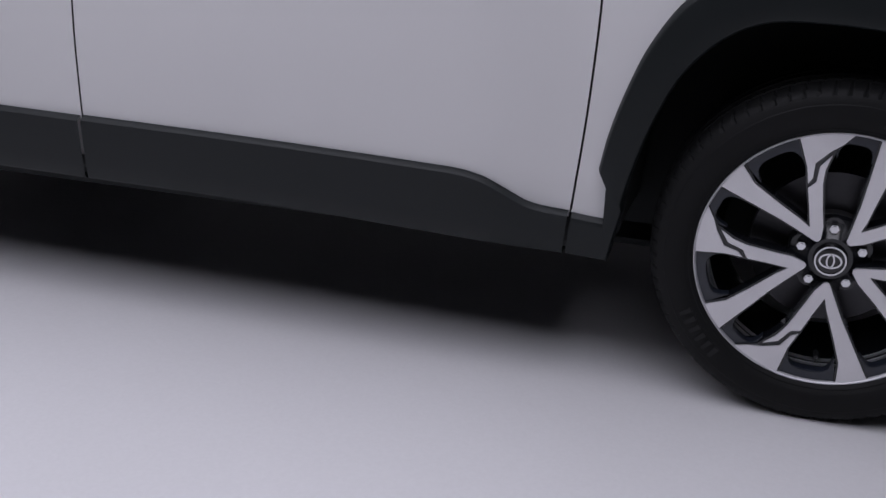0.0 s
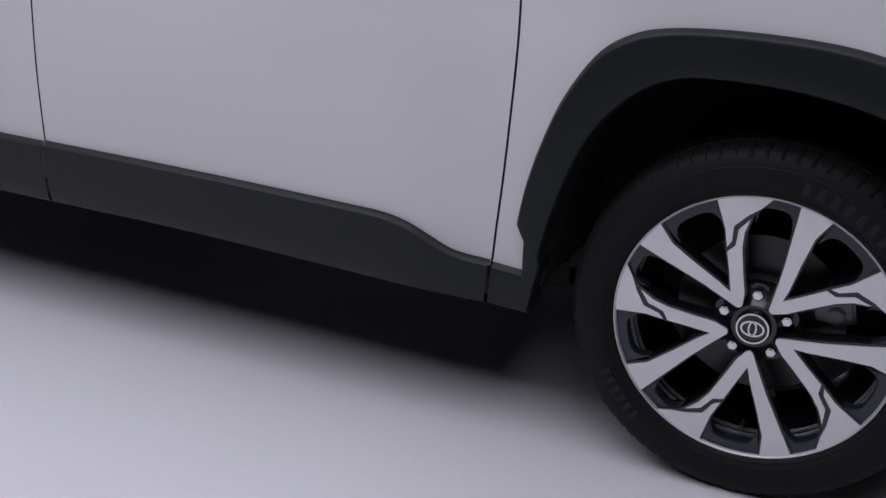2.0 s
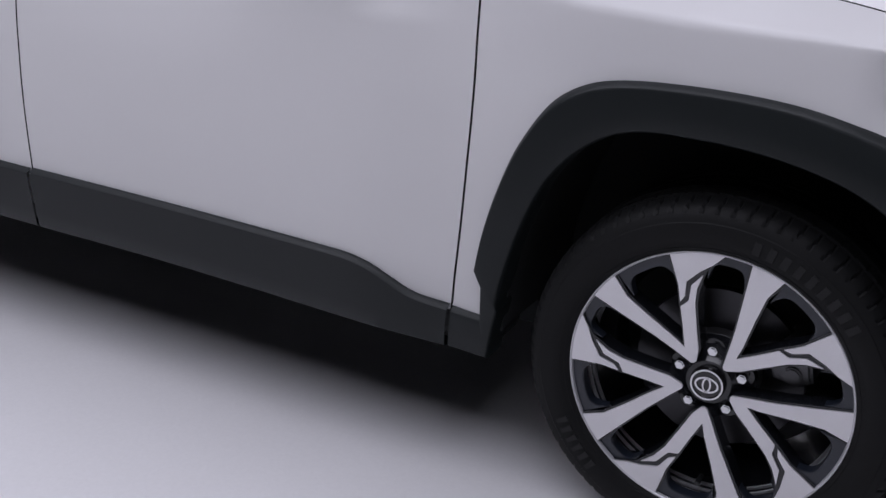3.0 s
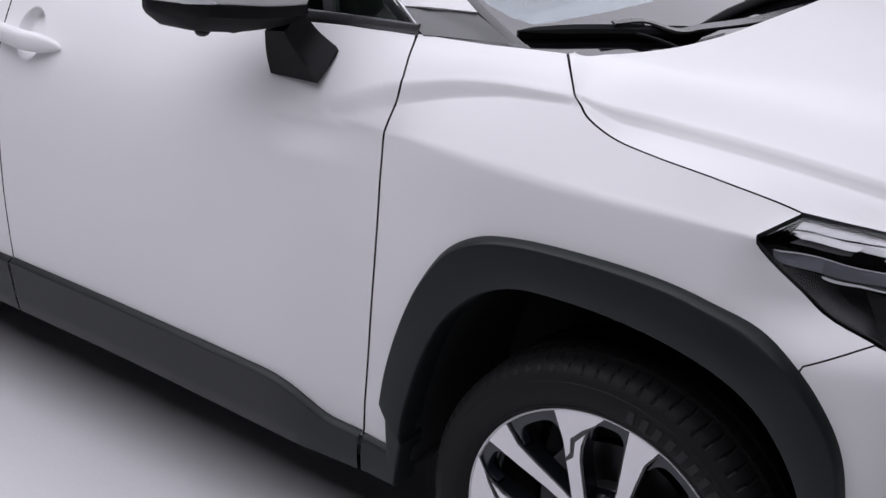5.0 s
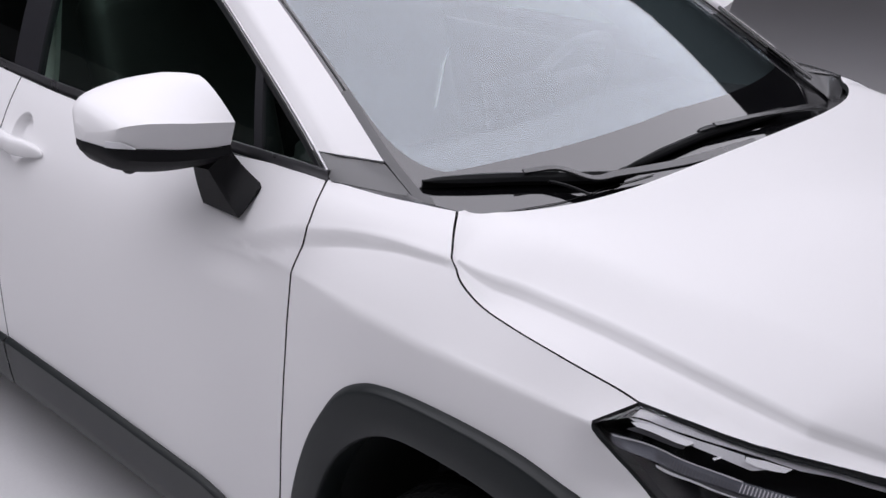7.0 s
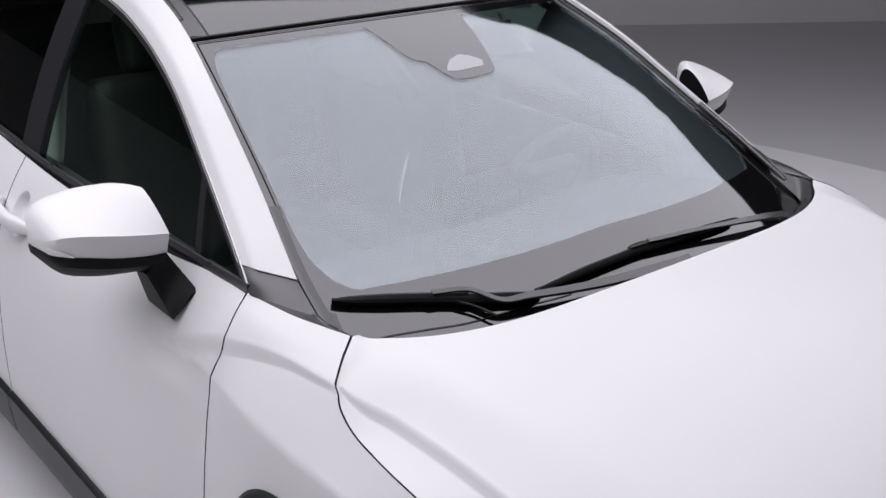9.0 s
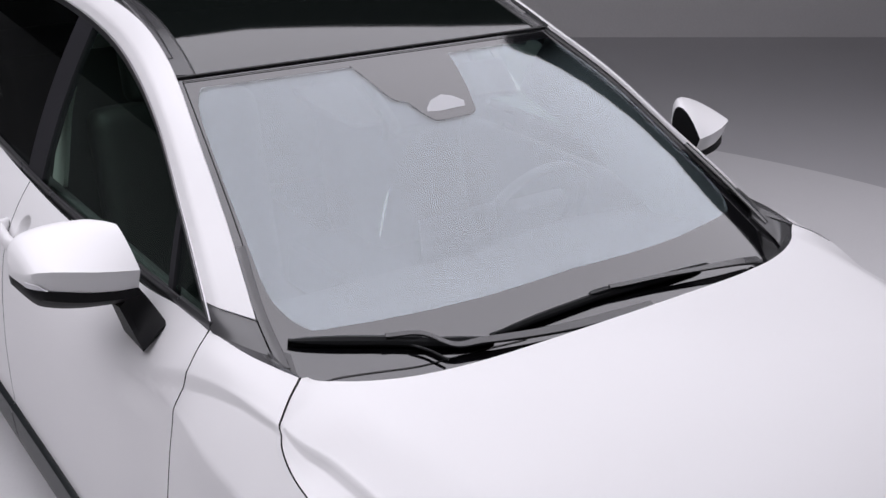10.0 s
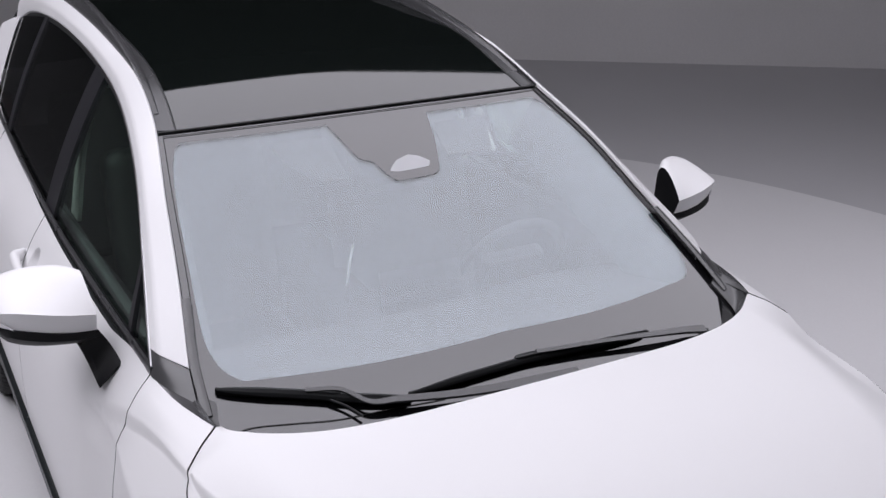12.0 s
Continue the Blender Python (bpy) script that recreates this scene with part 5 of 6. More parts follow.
        inlay("guide_edge", ((0.206, 0.70), (0.294, 0.575), (0.369, 0.532), (0.438, 0.482), (0.538, 0.468), (0.65, 0.468), (0.90, 0.49), (0.90, 0.50), (0.65, 0.478), (0.538, 0.479), (0.438, 0.494), (0.369, 0.546), (0.30, 0.59), (0.212, 0.715)), 0.013, 0.002, LAMPGREY, "thin pale edge of the guide", True)
        inlay("guide_edge", ((0.065, 0.78), (0.125, 0.625), (0.219, 0.462), (0.338, 0.372), (0.419, 0.337), (0.419, 0.345), (0.338, 0.381), (0.219, 0.473), (0.128, 0.638), (0.070, 0.79)), 0.012, 0.002, LAMPGREY, "thin pale edge of the guide", True)
        rib_hi = spline((0.194, 0.25, 0.338, 0.419, 0.513, 0.60, 0.72, 0.9), (0.515, 0.445, 0.39, 0.355, 0.34, 0.33, 0.335, 0.35))
        rib_lo = spline((0.194, 0.25, 0.338, 0.419, 0.513, 0.60, 0.72, 0.9), (0.66, 0.595, 0.50, 0.44, 0.40, 0.375, 0.365, 0.385))
        for k in range(66):
            p = 0.20 + 0.0088 * k
            fine = p < 0.42
            hi, lo = rib_hi(p) + (0.035 if fine else 0.0), rib_lo(p)
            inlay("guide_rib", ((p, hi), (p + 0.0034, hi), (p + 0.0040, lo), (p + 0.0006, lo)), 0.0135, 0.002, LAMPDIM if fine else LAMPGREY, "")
        # the lamp's dark lower chamber has a slanting inner wall
        inlay("inner_wall", ((0.33, 0.62), (0.46, 0.56), (0.60, 0.60), (0.57, 0.94), (0.40, 0.94)), 0.036, 0.004, BLACK, "black slanting inner wall")


front_end()
head_lamps()


def rear_end():
    """Plain but whole: bumper, tailgate and tail lamps."""
    c = smooth([(-3.08, 0.862), (-3.25, 0.835), (-3.38, 0.77), (-3.46, 0.66), (-3.51, 0.42), (-3.53, 0.0)], 6)
    half = along(c, 24)

    def shell(name, z0, z1, ins0, ins1, mat, label):
        P = []
        for q in list(half) + [np.array((p[0], -p[1])) for p in half[::-1][1:]]:
            n = unit(q - np.array((-2.6, 0)))
            P.append([(*(q - n * (ins0 + (ins1 - ins0) * f - 0.02 * 4 * f * (1 - f))), z0 + (z1 - z0) * f) for f in np.linspace(0, 1, 8)])
        part(name, sheet(name, P, 0.008, lambda p: np.array((-1, p[1] * 0.3, 0))), mat, car, label)

    shell("rear_bumper", 0.42, 0.74, 0.0, 0.02, WHITE, "white rear bumper")
    shell("rear_skirt", 0.24, 0.415, 0.08, 0.0, CLAD, "dark grey lower rear bumper")
    P = []
    for y in np.linspace(-0.66, 0.66, 20):
        P.append([(-3.47 + 0.10 * (y / 0.66) ** 2 + 0.11 * step(0.9, 1.15, z), y, z) for z in np.linspace(0.745, 1.145, 8)])
    part("tailgate", sheet("tailgate", P, 0.01, lambda p: np.array((-1, 0, 0))), WHITE, car, "white tailgate")
    red = material("red_lamp_plastic", (0.25, 0.01, 0.012), 0.12, coat=0.3)
    both("tail_lamp", bm_mesh(block((0.10, 0.22, 0.13), (-3.35, -0.70, 0.98), 0.03, 3), "tail_lamp"), red, car, "red tail lamp")


rear_end()


# ---- wheels ----
HUB_Y, HUB_Z, TYRE_R = -0.868, 0.335, 0.3365


def wheel_meshes():
    """Meshes about the hub's centre, the outer face towards -y; y = 0 is the plane of the spokes' faces at the rim."""
    made = []
    add = lambda name, me, mat, label="": made.append((name, me, mat, label))
    # barrel with a thin bright lip
    add("lip", lathe("lip", [(0.004, 0.2440), (-0.001, 0.2450), (-0.003, 0.2470), (-0.003, 0.2488), (0.000, 0.2500), (0.008, 0.2502), (0.012, 0.2460)], 96), LIPALLOY, "thin bright machined lip")
    # spokes: five pairs that spread from the hub to the lip
    def polar(r, deg):
        return (r * math.cos(radians(deg)), r * math.sin(radians(deg)))

    def face(x, z):
        r = math.hypot(x, z)
        return 0.001 + 0.013 * min(1.0, max(0.0, (0.225 - r) / 0.165))

    plain = [(0.248, 22.8), (0.248, 16), (0.248, 9.5), (0.205, 11.5), (0.156, 9.5), (0.10, 3.5), (0.075, -0.3), (0.044, 0.0), (0.047, 6.0), (0.070, 12.0), (0.12, 17.2), (0.18, 20.8)]
    outer_facet = [(0.248, -16.5), (0.248, -24), (0.248, -31), (0.248, -39), (0.226, -34), (0.213, -28.6), (0.194, -21.0), (0.167, -18.2), (0.158, -14.3), (0.19, -16.5)]
    inner_facet = [(0.150, -13.6), (0.158, -19.8), (0.187, -23.2), (0.206, -29.6), (0.18, -26.0), (0.153, -23.7), (0.10, -21.0), (0.067, -18.0), (0.046, -7.0), (0.044, 0.0), (0.075, 0.3), (0.11, -9.0)]
    web = [(0.247, -15.5), (0.247, -24), (0.247, -31), (0.247, -39.5), (0.215, -31.5), (0.18, -27.5), (0.153, -25.0), (0.10, -23.0), (0.067, -21.0), (0.046, -7.0), (0.044, 3.0), (0.078, 2.5), (0.11, -7.5), (0.155, -12.6), (0.19, -15.5)]
    web_plain = [(0.247, 23.6), (0.247, 16), (0.247, 8.5), (0.205, 10.5), (0.156, 8.2), (0.10, 1.8), (0.078, -2.5), (0.044, -3.0), (0.047, 8.0), (0.070, 14.5), (0.12, 18.8), (0.18, 22.0)]
    for k in range(5):
        mid = 55 + 72 * k
        for shape in (plain, outer_facet, inner_facet):
            o = [polar(r, mid + d) for r, d in shape]
            add("spoke_face", prism("spoke_face", o, lambda x, z: face(x, z) - 0.0025, 0.0035), SILVER, "machined silver spoke face")
        for shape in (web, web_plain):
            o = [polar(r, mid + d) for r, d in shape]
            add("spoke", prism("spoke", o, lambda x, z: face(x, z) + 0.001, 0.036), RIMBLACK, "black enamelled spoke")
        # dark pockets just inside the lip, between the spokes
        for a0, a1, r0 in ((-16.0, 9.2, 0.227), (22.8, 40.6, 0.227)):
            o = [polar(0.247, mid + a) for a in np.linspace(a0, a1, 13)]
            for k in range(21):
                f = 1 - 2 * k / 20
                a = (a0 + a1) / 2 + (a1 - a0) / 2 * f * (1.0 - 0.02 * (1 - abs(f)))
                o.append(polar(r0 - 0.030 * abs(f) ** 5, mid + a))
            add("pocket", prism("pocket", o, 0.005, 0.022, bevel=0.0015), POCKET, "blue-black enamelled pocket inside the lip")
        # nut in its seat
        x, z = polar(0.0575, mid - 36)
        nut = [(x + 0.0088 * math.cos(radians(60 * i)), z + 0.0088 * math.sin(radians(60 * i))) for i in range(6)]
        add("lug_nut", prism("lug_nut", nut, 0.024, 0.03, bevel=0.002), CHROME, "chrome lug nut")
        seat = [(x + 0.019 * math.cos(radians(20 * i)), z + 0.019 * math.sin(radians(20 * i))) for i in range(18)]
        add("nut_seat", prism("nut_seat", seat, 0.040, 0.02), RIMBLACK)
    add("hub_disc", lathe("hub_disc", [(0.022, 0.0), (0.022, 0.040), (0.030, 0.048), (0.044, 0.074), (0.06, 0.076)], 48), RIMBLACK, "black hub")
    add("hub_cap", lathe("hub_cap", [(0.0115, 0.0), (0.0115, 0.024), (0.013, 0.029), (0.018, 0.0315), (0.030, 0.0325)], 48), GLOSS, "black hub cap")

    def ring(name, rx, rz, cx, cz, w, y=0.0095):
        bm = bmesh.new()
        n = 40
        vs = []
        for i in range(n):
            a = 2 * math.pi * i / n
            vs.append([bm.verts.new((cx + (rx + d) * math.cos(a), yy, cz + (rz + d) * math.sin(a))) for d, yy in ((-w / 2, 0.014), (-w / 2, y), (w / 2, y), (w / 2, 0.014))])
        for i in range(n):
            for j in range(3):
                bm.faces.new((vs[i][j], vs[i][j + 1], vs[(i + 1) % n][j + 1], vs[(i + 1) % n][j]))
        bmesh.ops.recalc_face_normals(bm, faces=bm.faces)
        me = bpy.data.meshes.new(name)
        bm.to_mesh(me)
        bm.free()
        return me

    add("badge_ring", ring("badge_ring", 0.0275, 0.0275, 0, 0, 0.003), CHROME, "chrome ring round the hub cap")
    add("badge_oval", ring("badge_oval", 0.0195, 0.0135, 0, 0, 0.0034), CHROME, "plain chrome oval badge")
    add("badge_oval", ring("badge_oval", 0.0065, 0.0125, 0, 0, 0.003), CHROME, "plain chrome oval badge")
    # brake
    add("brake_disc", lathe("brake_disc", [(0.085, 0.075), (0.085, 0.15), (0.095, 0.152), (0.107, 0.15), (0.107, 0.05)], 64), DISC, "bright steel brake disc")
    add("brake_bell", lathe("brake_bell", [(0.055, 0.0), (0.055, 0.070), (0.062, 0.076), (0.09, 0.078)], 48), STEEL)
    cal = [polar(r, d) for r, d in ((0.168, 8), (0.170, 22), (0.168, 36), (0.150, 40), (0.105, 36), (0.100, 10), (0.140, 4))]
    add("brake_caliper", prism("brake_caliper", cal, 0.060, 0.07, bevel=0.006), STEEL, "grey cast brake caliper")
    for d in (14, 31):
        x, z = polar(0.135, d)
        boss = [(x + 0.016 * math.cos(radians(30 * i)), z + 0.016 * math.sin(radians(30 * i))) for i in range(12)]
        add("caliper_piston", prism("caliper_piston", boss, 0.053, 0.02, bevel=0.003), STEEL)
    # steps turned into the barrel, coloured pale for the glints along them
    for y, r in ((0.030, 0.2335), (0.042, 0.2300), (0.056, 0.2262)):
        add("barrel_step", lathe("barrel_step", [(y, r + 0.003), (y - 0.001, r - 0.0015), (y + 0.0035, r - 0.0025), (y + 0.006, r + 0.002)], 96), RIMGLINT, "turned step in the barrel, pale for its glint")
    # valve
    x, z = polar(0.205, 271)
    add("valve", prism("valve", [(x + 0.005 * math.cos(radians(45 * i)), z + 0.005 * math.sin(radians(45 * i))) for i in range(8)], 0.018, 0.03), BLACK)
    # tyre
    R = TYRE_R
    prof = [(0.012, 0.2460), (0.001, 0.2480), (-0.005, 0.2520), (-0.0085, 0.2570), (-0.0080, 0.2585), (-0.012, 0.2645), (-0.0130, 0.2660), (-0.0165, 0.277), (-0.0170, 0.290), (-0.0155, 0.302), (-0.0140, 0.3035), (-0.0125, 0.309), (-0.0085, 0.317),
            (-0.005, 0.3215), (0.000, 0.3258), (0.005, 0.3288), (0.014, 0.3318), (0.026, 0.3340), (0.036, 0.3350), (0.038, 0.3290), (0.046, 0.3290), (0.048, 0.3355),
            (0.074, 0.3362), (0.076, 0.330), (0.085, 0.330), (0.087, R), (0.116, R), (0.118, 0.330), (0.127, 0.330), (0.129, 0.3362), (0.155, 0.3355), (0.157, 0.329), (0.165, 0.329), (0.167, 0.335),
            (0.185, 0.332), (0.198, 0.3270), (0.208, 0.316), (0.212, 0.295), (0.206, 0.265), (0.195, 0.245)]
    pitch = 78

    def tread(a, j, r):
        f = (a * pitch / (2 * math.pi) + (j - 13) * 0.06) % 1.0
        if 13 <= j <= 17 and f < 0.17:
            return r - 0.0038
        if 21 <= j <= 24 and f < 0.14:
            return r - 0.003
        return r

    add("tyre", lathe("tyre", prof, 78 * 8, sharp=28, modulate=tread), RUBBER, "black road tyre with a grooved shoulder")
    # raised bars in place of the lettering on the sidewall
    bars = []
    for a in np.arange(78, 37, -5.0):
        bars.append((a, 2.9))
    for a in (228, 224, 220, 216, 212, 208):
        bars.append((a, 2.3))
    for a, w in bars:
        q = [(0.2705, a - w / 2), (0.2705, a + w / 2), (0.294, a + w / 2 - 0.3), (0.294, a - w / 2 + 0.3)]
        o = [polar(r, d) for r, d in q]
        add("sidewall_bar", prism("sidewall_bar", o, lambda x, z: -0.0183, 0.004, bevel=0.0006), RAISED, "smooth raised bar on the sidewall")
    return made


def wheels():
    meshes = wheel_meshes()
    barrel = lathe("wheel", [(0.012, 0.2460), (0.010, 0.2440), (0.030, 0.236), (0.060, 0.228), (0.110, 0.205), (0.19, 0.205), (0.20, 0.24)], 96)
    for x in (0.0, -2.64):
        for s in (1, -1):
            w = part("wheel", barrel, RIMBLACK, car, "two-tone alloy wheel, machined silver and black, with tyre")
            w.location = (x, s * (HUB_Y - 0.016), HUB_Z)
            w.scale = (1, s, 1)
            for name, me, mat, label in meshes:
                part(name, me, mat, w, label)


wheels()


# ---- wheel housings and the dark inside of the body ----
def inside():
    for x, name in ((0.0, "wheel_housing"), (-2.64, "wheel_housing")):
        if x == 0.0:
            arch = [(-0.398, 0.33)] + [(0.004 + (q[0] - 0.0) * 1.02, 0.36 + (q[1] - 0.36) * 1.035) for q in smooth(ARCH_IN[1:-1], 4)] + [(0.355, 0.33)]
        else:
            arch = [(x + 0.385 * math.cos(t), 0.36 + 0.42 * math.sin(t)) for t in np.linspace(math.pi + 0.28, -0.28, 40)]
        P = [[(q[0], y, q[1] + d) for y, d in ((-0.862, 0.0), (-0.84, 0.004), (-0.70, 0.0), (-0.55, -0.012))] for q in arch]
        both(name, sheet(name, P, 0.006, lambda p, x=x: np.array((0, 0, -1.0))), DARK, car, "black ribbed wheel housing")
        bm = block((0.86, 0.02, 0.62), (x - 0.015, -0.54, 0.50), 0.004)
        both("housing_wall", bm_mesh(bm, "housing_wall"), DARK, car)
    part("underbody", block((3.9, 1.10, 0.06), (-1.35, 0, 0.225), 0.01), DARK, car, "black underbody")
    part("engine_bay", block((0.94, 1.02, 0.56), (0.16, 0, 0.56), 0.03), DARK, car)
    both("door_core", bm_mesh(block((1.86, 0.10, 0.72), (-1.38, -0.765, 0.66), 0.01), "door_core"), DARK, car)
    both("sill", bm_mesh(block((1.84, 0.13, 0.10), (-1.36, -0.735, 0.305), 0.02), "sill"), DARK, car)
    both("wing_core", bm_mesh(block((0.10, 0.16, 0.60), (-0.455, -0.74, 0.70), 0.01), "wing_core"), DARK, car)
    both("wing_core", bm_mesh(block((0.60, 0.10, 0.10), (0.0, -0.72, 0.88), 0.01), "wing_core"), DARK, car)
    both("bumper_core", bm_mesh(block((0.30, 0.50, 0.45), (0.52, -0.42, 0.52), 0.03), "bumper_core"), DARK, car)
    part("boot_core", block((0.60, 1.25, 0.50), (-3.05, 0, 0.62), 0.03), DARK, car)


inside()


# ---- wipers ----
def wipers():
    def on(u, v, lift):
        v -= 0.008 * math.sin(math.pi * min(1.0, abs(u)))
        q = screen(u, v)
        e = 1e-3
        n = unit(np.cross(screen(u + e, v) - q, screen(u, v + e) - q))
        return q + n * lift * (1 if n[2] > 0 else -1)

    for blade, arm, fat in ((((-0.94, 0.066), (-0.716, 0.050), (-0.546, 0.026), (-0.405, 0.010)), ((-0.70, 0.052), (-0.602, 0.048), (-0.535, 0.006), (-0.45, 0.004), (-0.181, -0.010), (0.147, -0.024)), 1.0),
                            (((-0.406, 0.024), (-0.193, 0.045), (0.059, 0.050), (0.307, 0.038), (0.505, 0.016)), ((0.040, 0.058), (0.261, 0.038), (0.466, 0.002), (0.636, -0.040), (0.726, -0.068)), 0.85)):
        uv = smooth(blade, 10)
        path = [on(u, v, 0.016) for u, v in uv]
        k = len(path)
        size = [fat * (0.62 + 0.38 * step(0, 0.2, i / k) * step(1.0, 0.7, i / k)) * min(1.0, 0.25 + 0.75 * (min(i, k - 1 - i) / (0.06 * k)) ** 0.5) for i in range(k)]
        w = part("wiper", tube("wiper", path, [(-0.009, 0.003), (-0.005, 0.010), (0.003, 0.011), (0.008, 0.004), (0.009, -0.004), (-0.009, -0.004)], scale=size, sharp=25), BLACK, car, "black windscreen wiper lying on the glass")
        part("rubber_blade", tube("rubber_blade", [on(u, v, 0.004) for u, v in uv], [(-0.003, -0.004), (0.003, -0.004), (0.004, 0.010), (-0.004, 0.010)]), RUBBER, w)
        a = smooth(arm, 8)
        n = len(a)
        ap = [on(u, v, 0.030 - 0.006 * step(0.6, 1.0, i / n)) for i, (u, v) in enumerate(a)]
        part("wiper_arm", tube("wiper_arm", ap, [(-0.008, -0.003), (0.008, -0.003), (0.008, 0.002), (0.007, 0.003), (-0.007, 0.003), (-0.008, 0.002)], up=(0.45, 0.0, 0.9), sharp=20, scale=[0.7 + 0.7 * step(0.2, 1, i / n) for i in range(n)]), GREYBLK, w, "grey-black wiper arm")
        m, t = path[int(k * 0.46)], unit(path[int(k * 0.46) + 1] - path[int(k * 0.46) - 1])
        part("clip", tube("clip", [m + t * d + np.array((-0.002, 0, 0.010)) for d in np.linspace(-0.032, 0.032, 6)], round_profile(0.016, 0.010, 10, 3), scale=[0.6, 0.95, 1, 1, 0.95, 0.6]), BLACK, w)
        cap = ap[-1]
        bm = bmesh.new()
        bmesh.ops.create_cone(bm, cap_ends=True, segments=20, radius1=0.013, radius2=0.010, depth=0.014, matrix=Matrix.Translation(tuple(cap - np.array((0, 0, 0.008)))))
        part("pivot_cap", bm, BLACK, w)
        if fat == 1.0:
            hose = [on(u, v, 0.016) for u, v in smooth([(-0.64, 0.030), (-0.60, 0.008), (-0.564, -0.024)], 6)]
            part("washer_hose", tube("washer_hose", hose, round_profile(0.006, 0.006, 8, 2)), BLACK, w)


wipers()


# ---- the cabin ----
def cabin():
    P = []
    for y in np.linspace(-0.66, 0.66, 30):
        u = y / 0.70
        row = []
        for x, z in ((-0.235 + 0.06 * (1 - u * u), 1.055), (-0.34, 1.062), (-0.50, 1.058), (-0.66, 1.035), (-0.72, 0.99), (-0.73, 0.80)):
            row.append((x, y, z + 0.018 * math.exp(-((y - 0.36) / 0.17) ** 2) * step(-0.35, -0.55, x)))
        P.append(row)
    part("dashboard", sheet("dashboard", P, 0.01, upward), DASH, car, "dark dashboard below the windscreen")
    part("screen_display", block((0.015, 0.24, 0.14), (-0.66, 0.0, 1.08), 0.006, turn=Matrix.Rotation(radians(-12), 4, "Y")), GLOSS, car, "black centre display")
    # steering wheel on the far side
    bm = bmesh.new()
    n, k = 40, 10
    vs = []
    t = Matrix.Translation((-0.80, 0.36, 1.02)) @ Matrix.Rotation(radians(-66), 4, "Y")
    for i in range(n):
        a = 2 * math.pi * i / n
        vs.append([bm.verts.new(t @ Vector(((0.175 + 0.015 * math.cos(b)) * math.cos(a), (0.175 + 0.015 * math.cos(b)) * math.sin(a), 0.015 * math.sin(b)))) for b in np.linspace(0, 2 * math.pi, k, endpoint=False)])
    for i in range(n):
        for j in range(k):
            bm.faces.new((vs[i][j], vs[(i + 1) % n][j], vs[(i + 1) % n][(j + 1) % k], vs[i][(j + 1) % k]))
    bmesh.ops.recalc_face_normals(bm, faces=bm.faces)
    sw = part("steering_wheel", bm, DASH, car, "dark steering wheel")
    part("wheel_pad", block((0.13, 0.20, 0.05), (0, 0, 0), 0.02, 3, turn=t), DASH, sw)
    path = [(-0.765, -0.150, 1.197), (-0.774, -0.156, 1.14), (-0.782, -0.162, 1.078)]
    part("display_edge", tube("display_edge", path, round_profile(0.008, 0.006, 8, 2)), POST, car, "slim pale edge beside the display")
    # seats
    for y in (-0.36, 0.36):
        s = part("seat", block((0.50, 0.50, 0.16), (-1.22, y, 0.66), 0.06, 4), SEAT, car, "dark leather front seat")
        lean = Matrix.Rotation(radians(-14), 4, "Y")
        part("backrest", block((0.14, 0.50, 0.62), (-1.50, y, 0.98), 0.06, 4, turn=lean), SEAT, s)
        part("head_restraint", block((0.10, 0.26, 0.18), (-1.60, y, 1.36), 0.045, 4, turn=lean), SEAT, s)
    part("rear_seat", block((0.16, 1.20, 0.60), (-2.35, 0, 0.95), 0.05, 3, turn=Matrix.Rotation(radians(-16), 4, "Y")), SEAT, car, "dark rear bench")
    part("cabin_floor", block((2.6, 1.36, 0.04), (-1.7, 0, 0.42), 0.01), DASH, car)
    part("centre_console", block((0.75, 0.22, 0.30), (-1.02, 0, 0.70), 0.04, 3), DASH, car)
    both("door_lining", bm_mesh(block((1.9, 0.03, 0.34), (-1.45, -0.705, 0.90), 0.012), "door_lining"), DASH, car)
    # headlining and inner posts
    P = [[(x, y, z - 0.03 * (y / 0.5) ** 2) for x, z in ((-1.03, 1.470), (-1.10, 1.500), (-1.3, 1.535), (-1.6, 1.560), (-2.0, 1.566), (-2.9, 1.50))] for y in np.linspace(-0.50, 0.50, 12)]
    part("headlining", sheet("headlining", P, 0.012, lambda p: np.array((0, 0, -1.0))), LINING, car, "pale headlining")
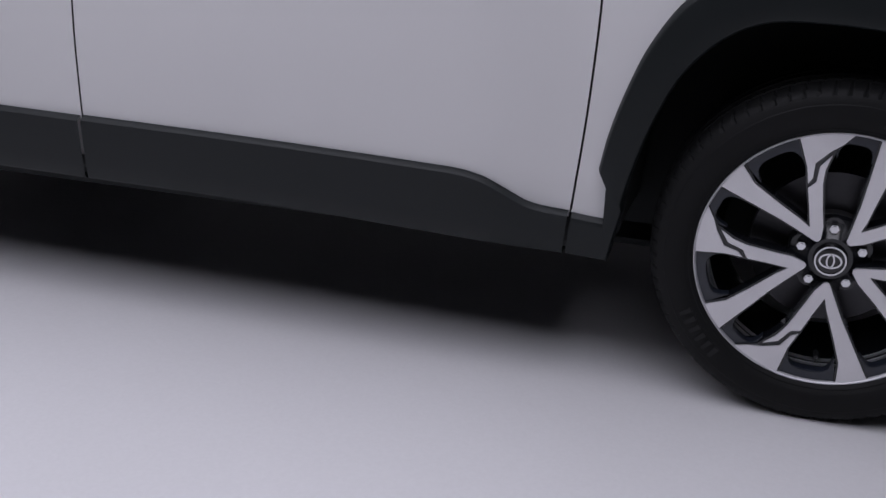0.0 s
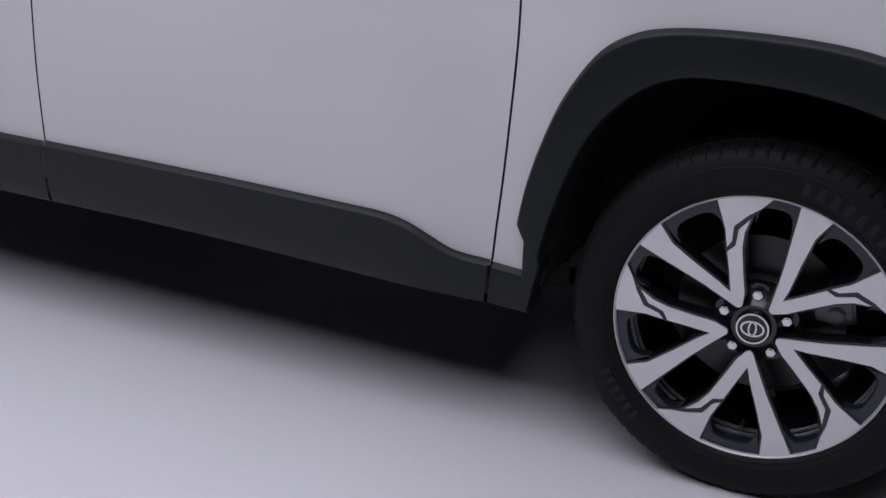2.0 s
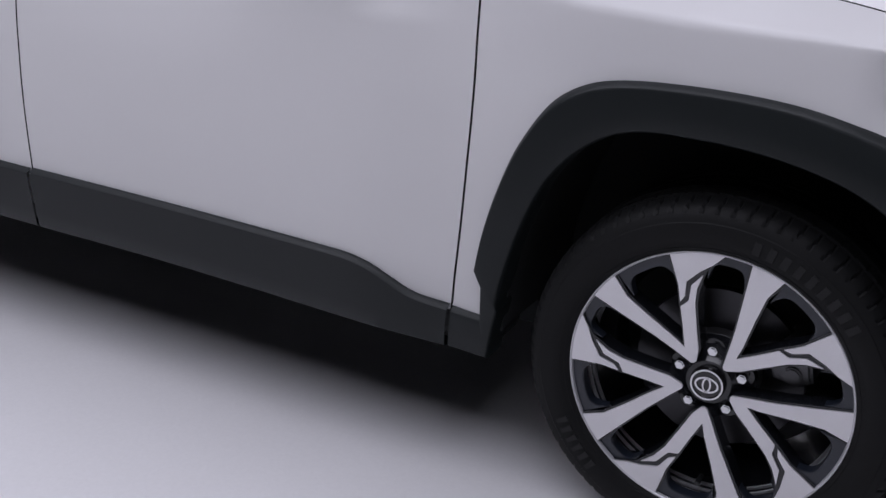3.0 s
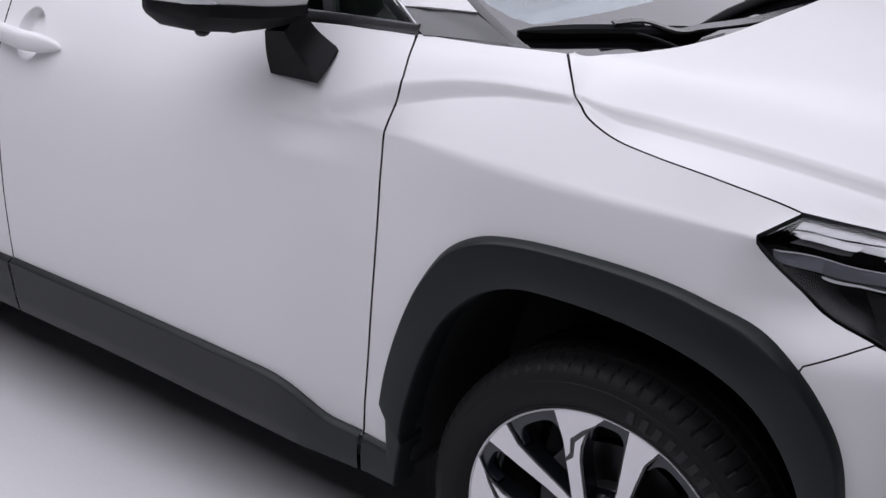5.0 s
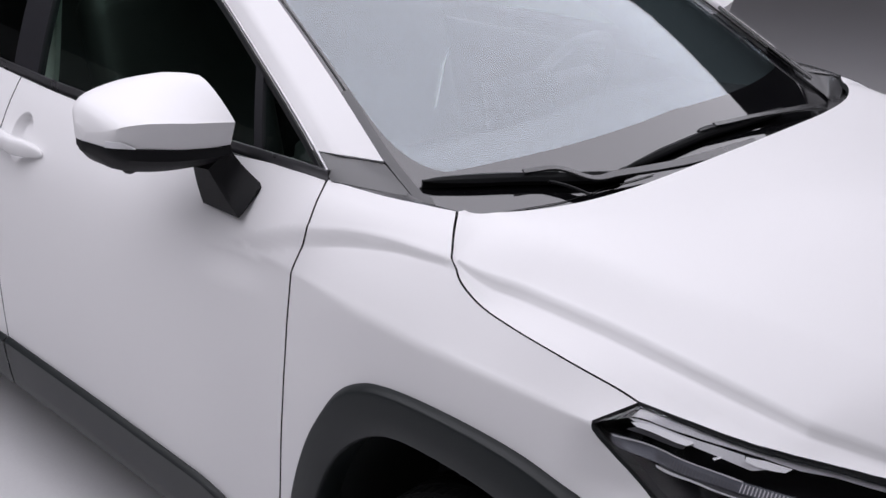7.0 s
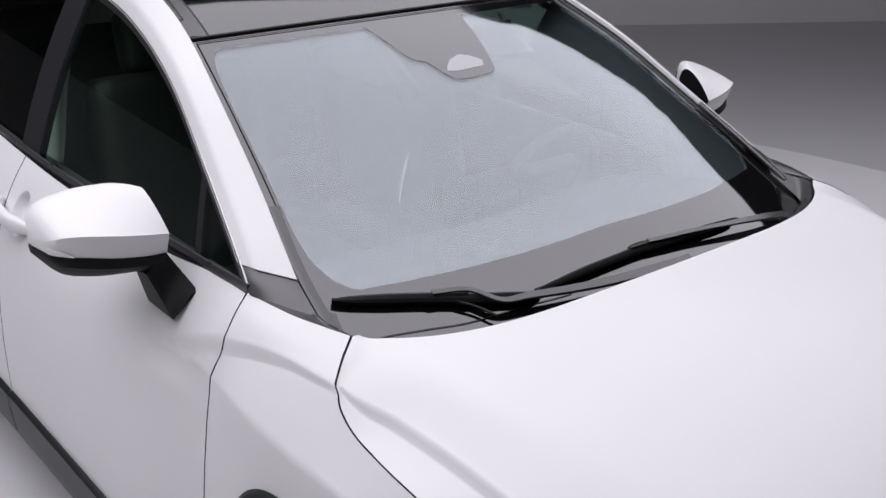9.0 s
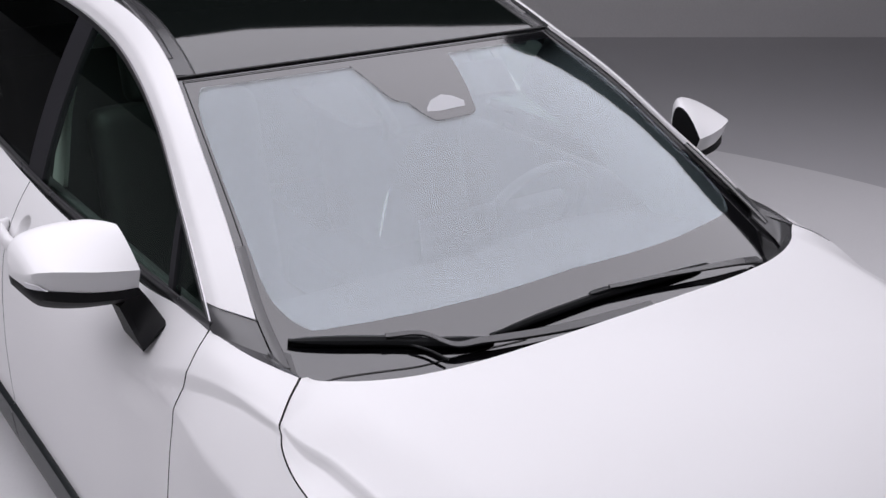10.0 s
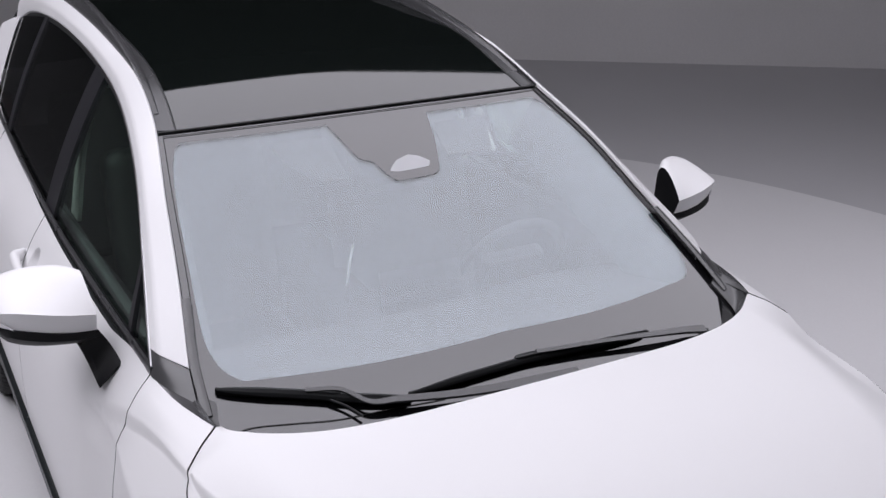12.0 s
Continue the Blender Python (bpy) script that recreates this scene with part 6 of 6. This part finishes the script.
    post_y = spline((1.05, 1.077, 1.26, 1.36, 1.43), (-0.689, -0.685, -0.655, -0.62, -0.60))
    rear = smooth([(-1.690, 1.06), (-1.675, 1.16), (-1.662, 1.26), (-1.662, 1.36), (-1.662, 1.43)], 4)
    fore = smooth([(-1.632, 1.437), (-1.618, 1.36), (-1.597, 1.26), (-1.592, 1.16), (-1.600, 1.06)], 4)
    me = panel("inner_post", rear + fore, lambda x, z: np.array((x, post_y(z), z)), outward, 0.02, 0.012)
    both("inner_post", me, POST, car, "pale inner door post")
    P = [[screen(u, v) - np.array((0.3, 0, 0.9)) * d for u, d in ((-0.985, 0.022), (-0.965, 0.045), (-0.94, 0.08), (-0.915, 0.12), (-0.89, 0.16), (-0.88, 0.20))] for v in np.linspace(0.10, 0.98, 24)]
    both("inner_pillar", sheet("inner_pillar", P, 0.004, front_up), PILLARLINING, car, "grey-green lining of the windscreen pillar")
    # camera housing and mirror behind the screen
    lean = Matrix.Rotation(radians(32), 4, "Y")
    part("camera_housing", block((0.20, 0.20, 0.04), tuple(screen(0.0, 0.84) + np.array((-0.045, 0, -0.05))), 0.015, 3, turn=lean), BLACK, car, "black camera housing behind the windscreen")
    part("rear_view_mirror", block((0.03, 0.24, 0.065), (-0.86, 0.02, 1.33), 0.014, 3), BLACK, car, "black interior mirror")
    # folded sun visors and a belt just behind the glass
    def under(u, v):
        return screen(u, v) - np.array((0.0, 0.0, 0.045))
    for k in (-1, 1):
        visor = [(k * -u, v) for u, v in ((0.50, 0.97), (0.47, 0.90), (0.36, 0.80), (0.24, 0.795), (0.23, 0.97))] if k < 0 else [(0.33, 0.97), (0.27, 0.83), (0.50, 0.82), (0.63, 0.97)]
        if k < 0:
            visor = [(-u, v) for u, v in visor]
        part("sun_visor", panel("sun_visor", visor, under, front_up, 0.03, 0.012), VISOR, car, "grey folded sun visor")
    part("inner_strip", tube("inner_strip", [(-1.022, 0.372, 1.442), (-0.93, 0.34, 1.41), (-0.829, 0.31, 1.376)], round_profile(0.022, 0.006, 8, 3)), LINING, car, "pale strip behind the windscreen")


cabin()
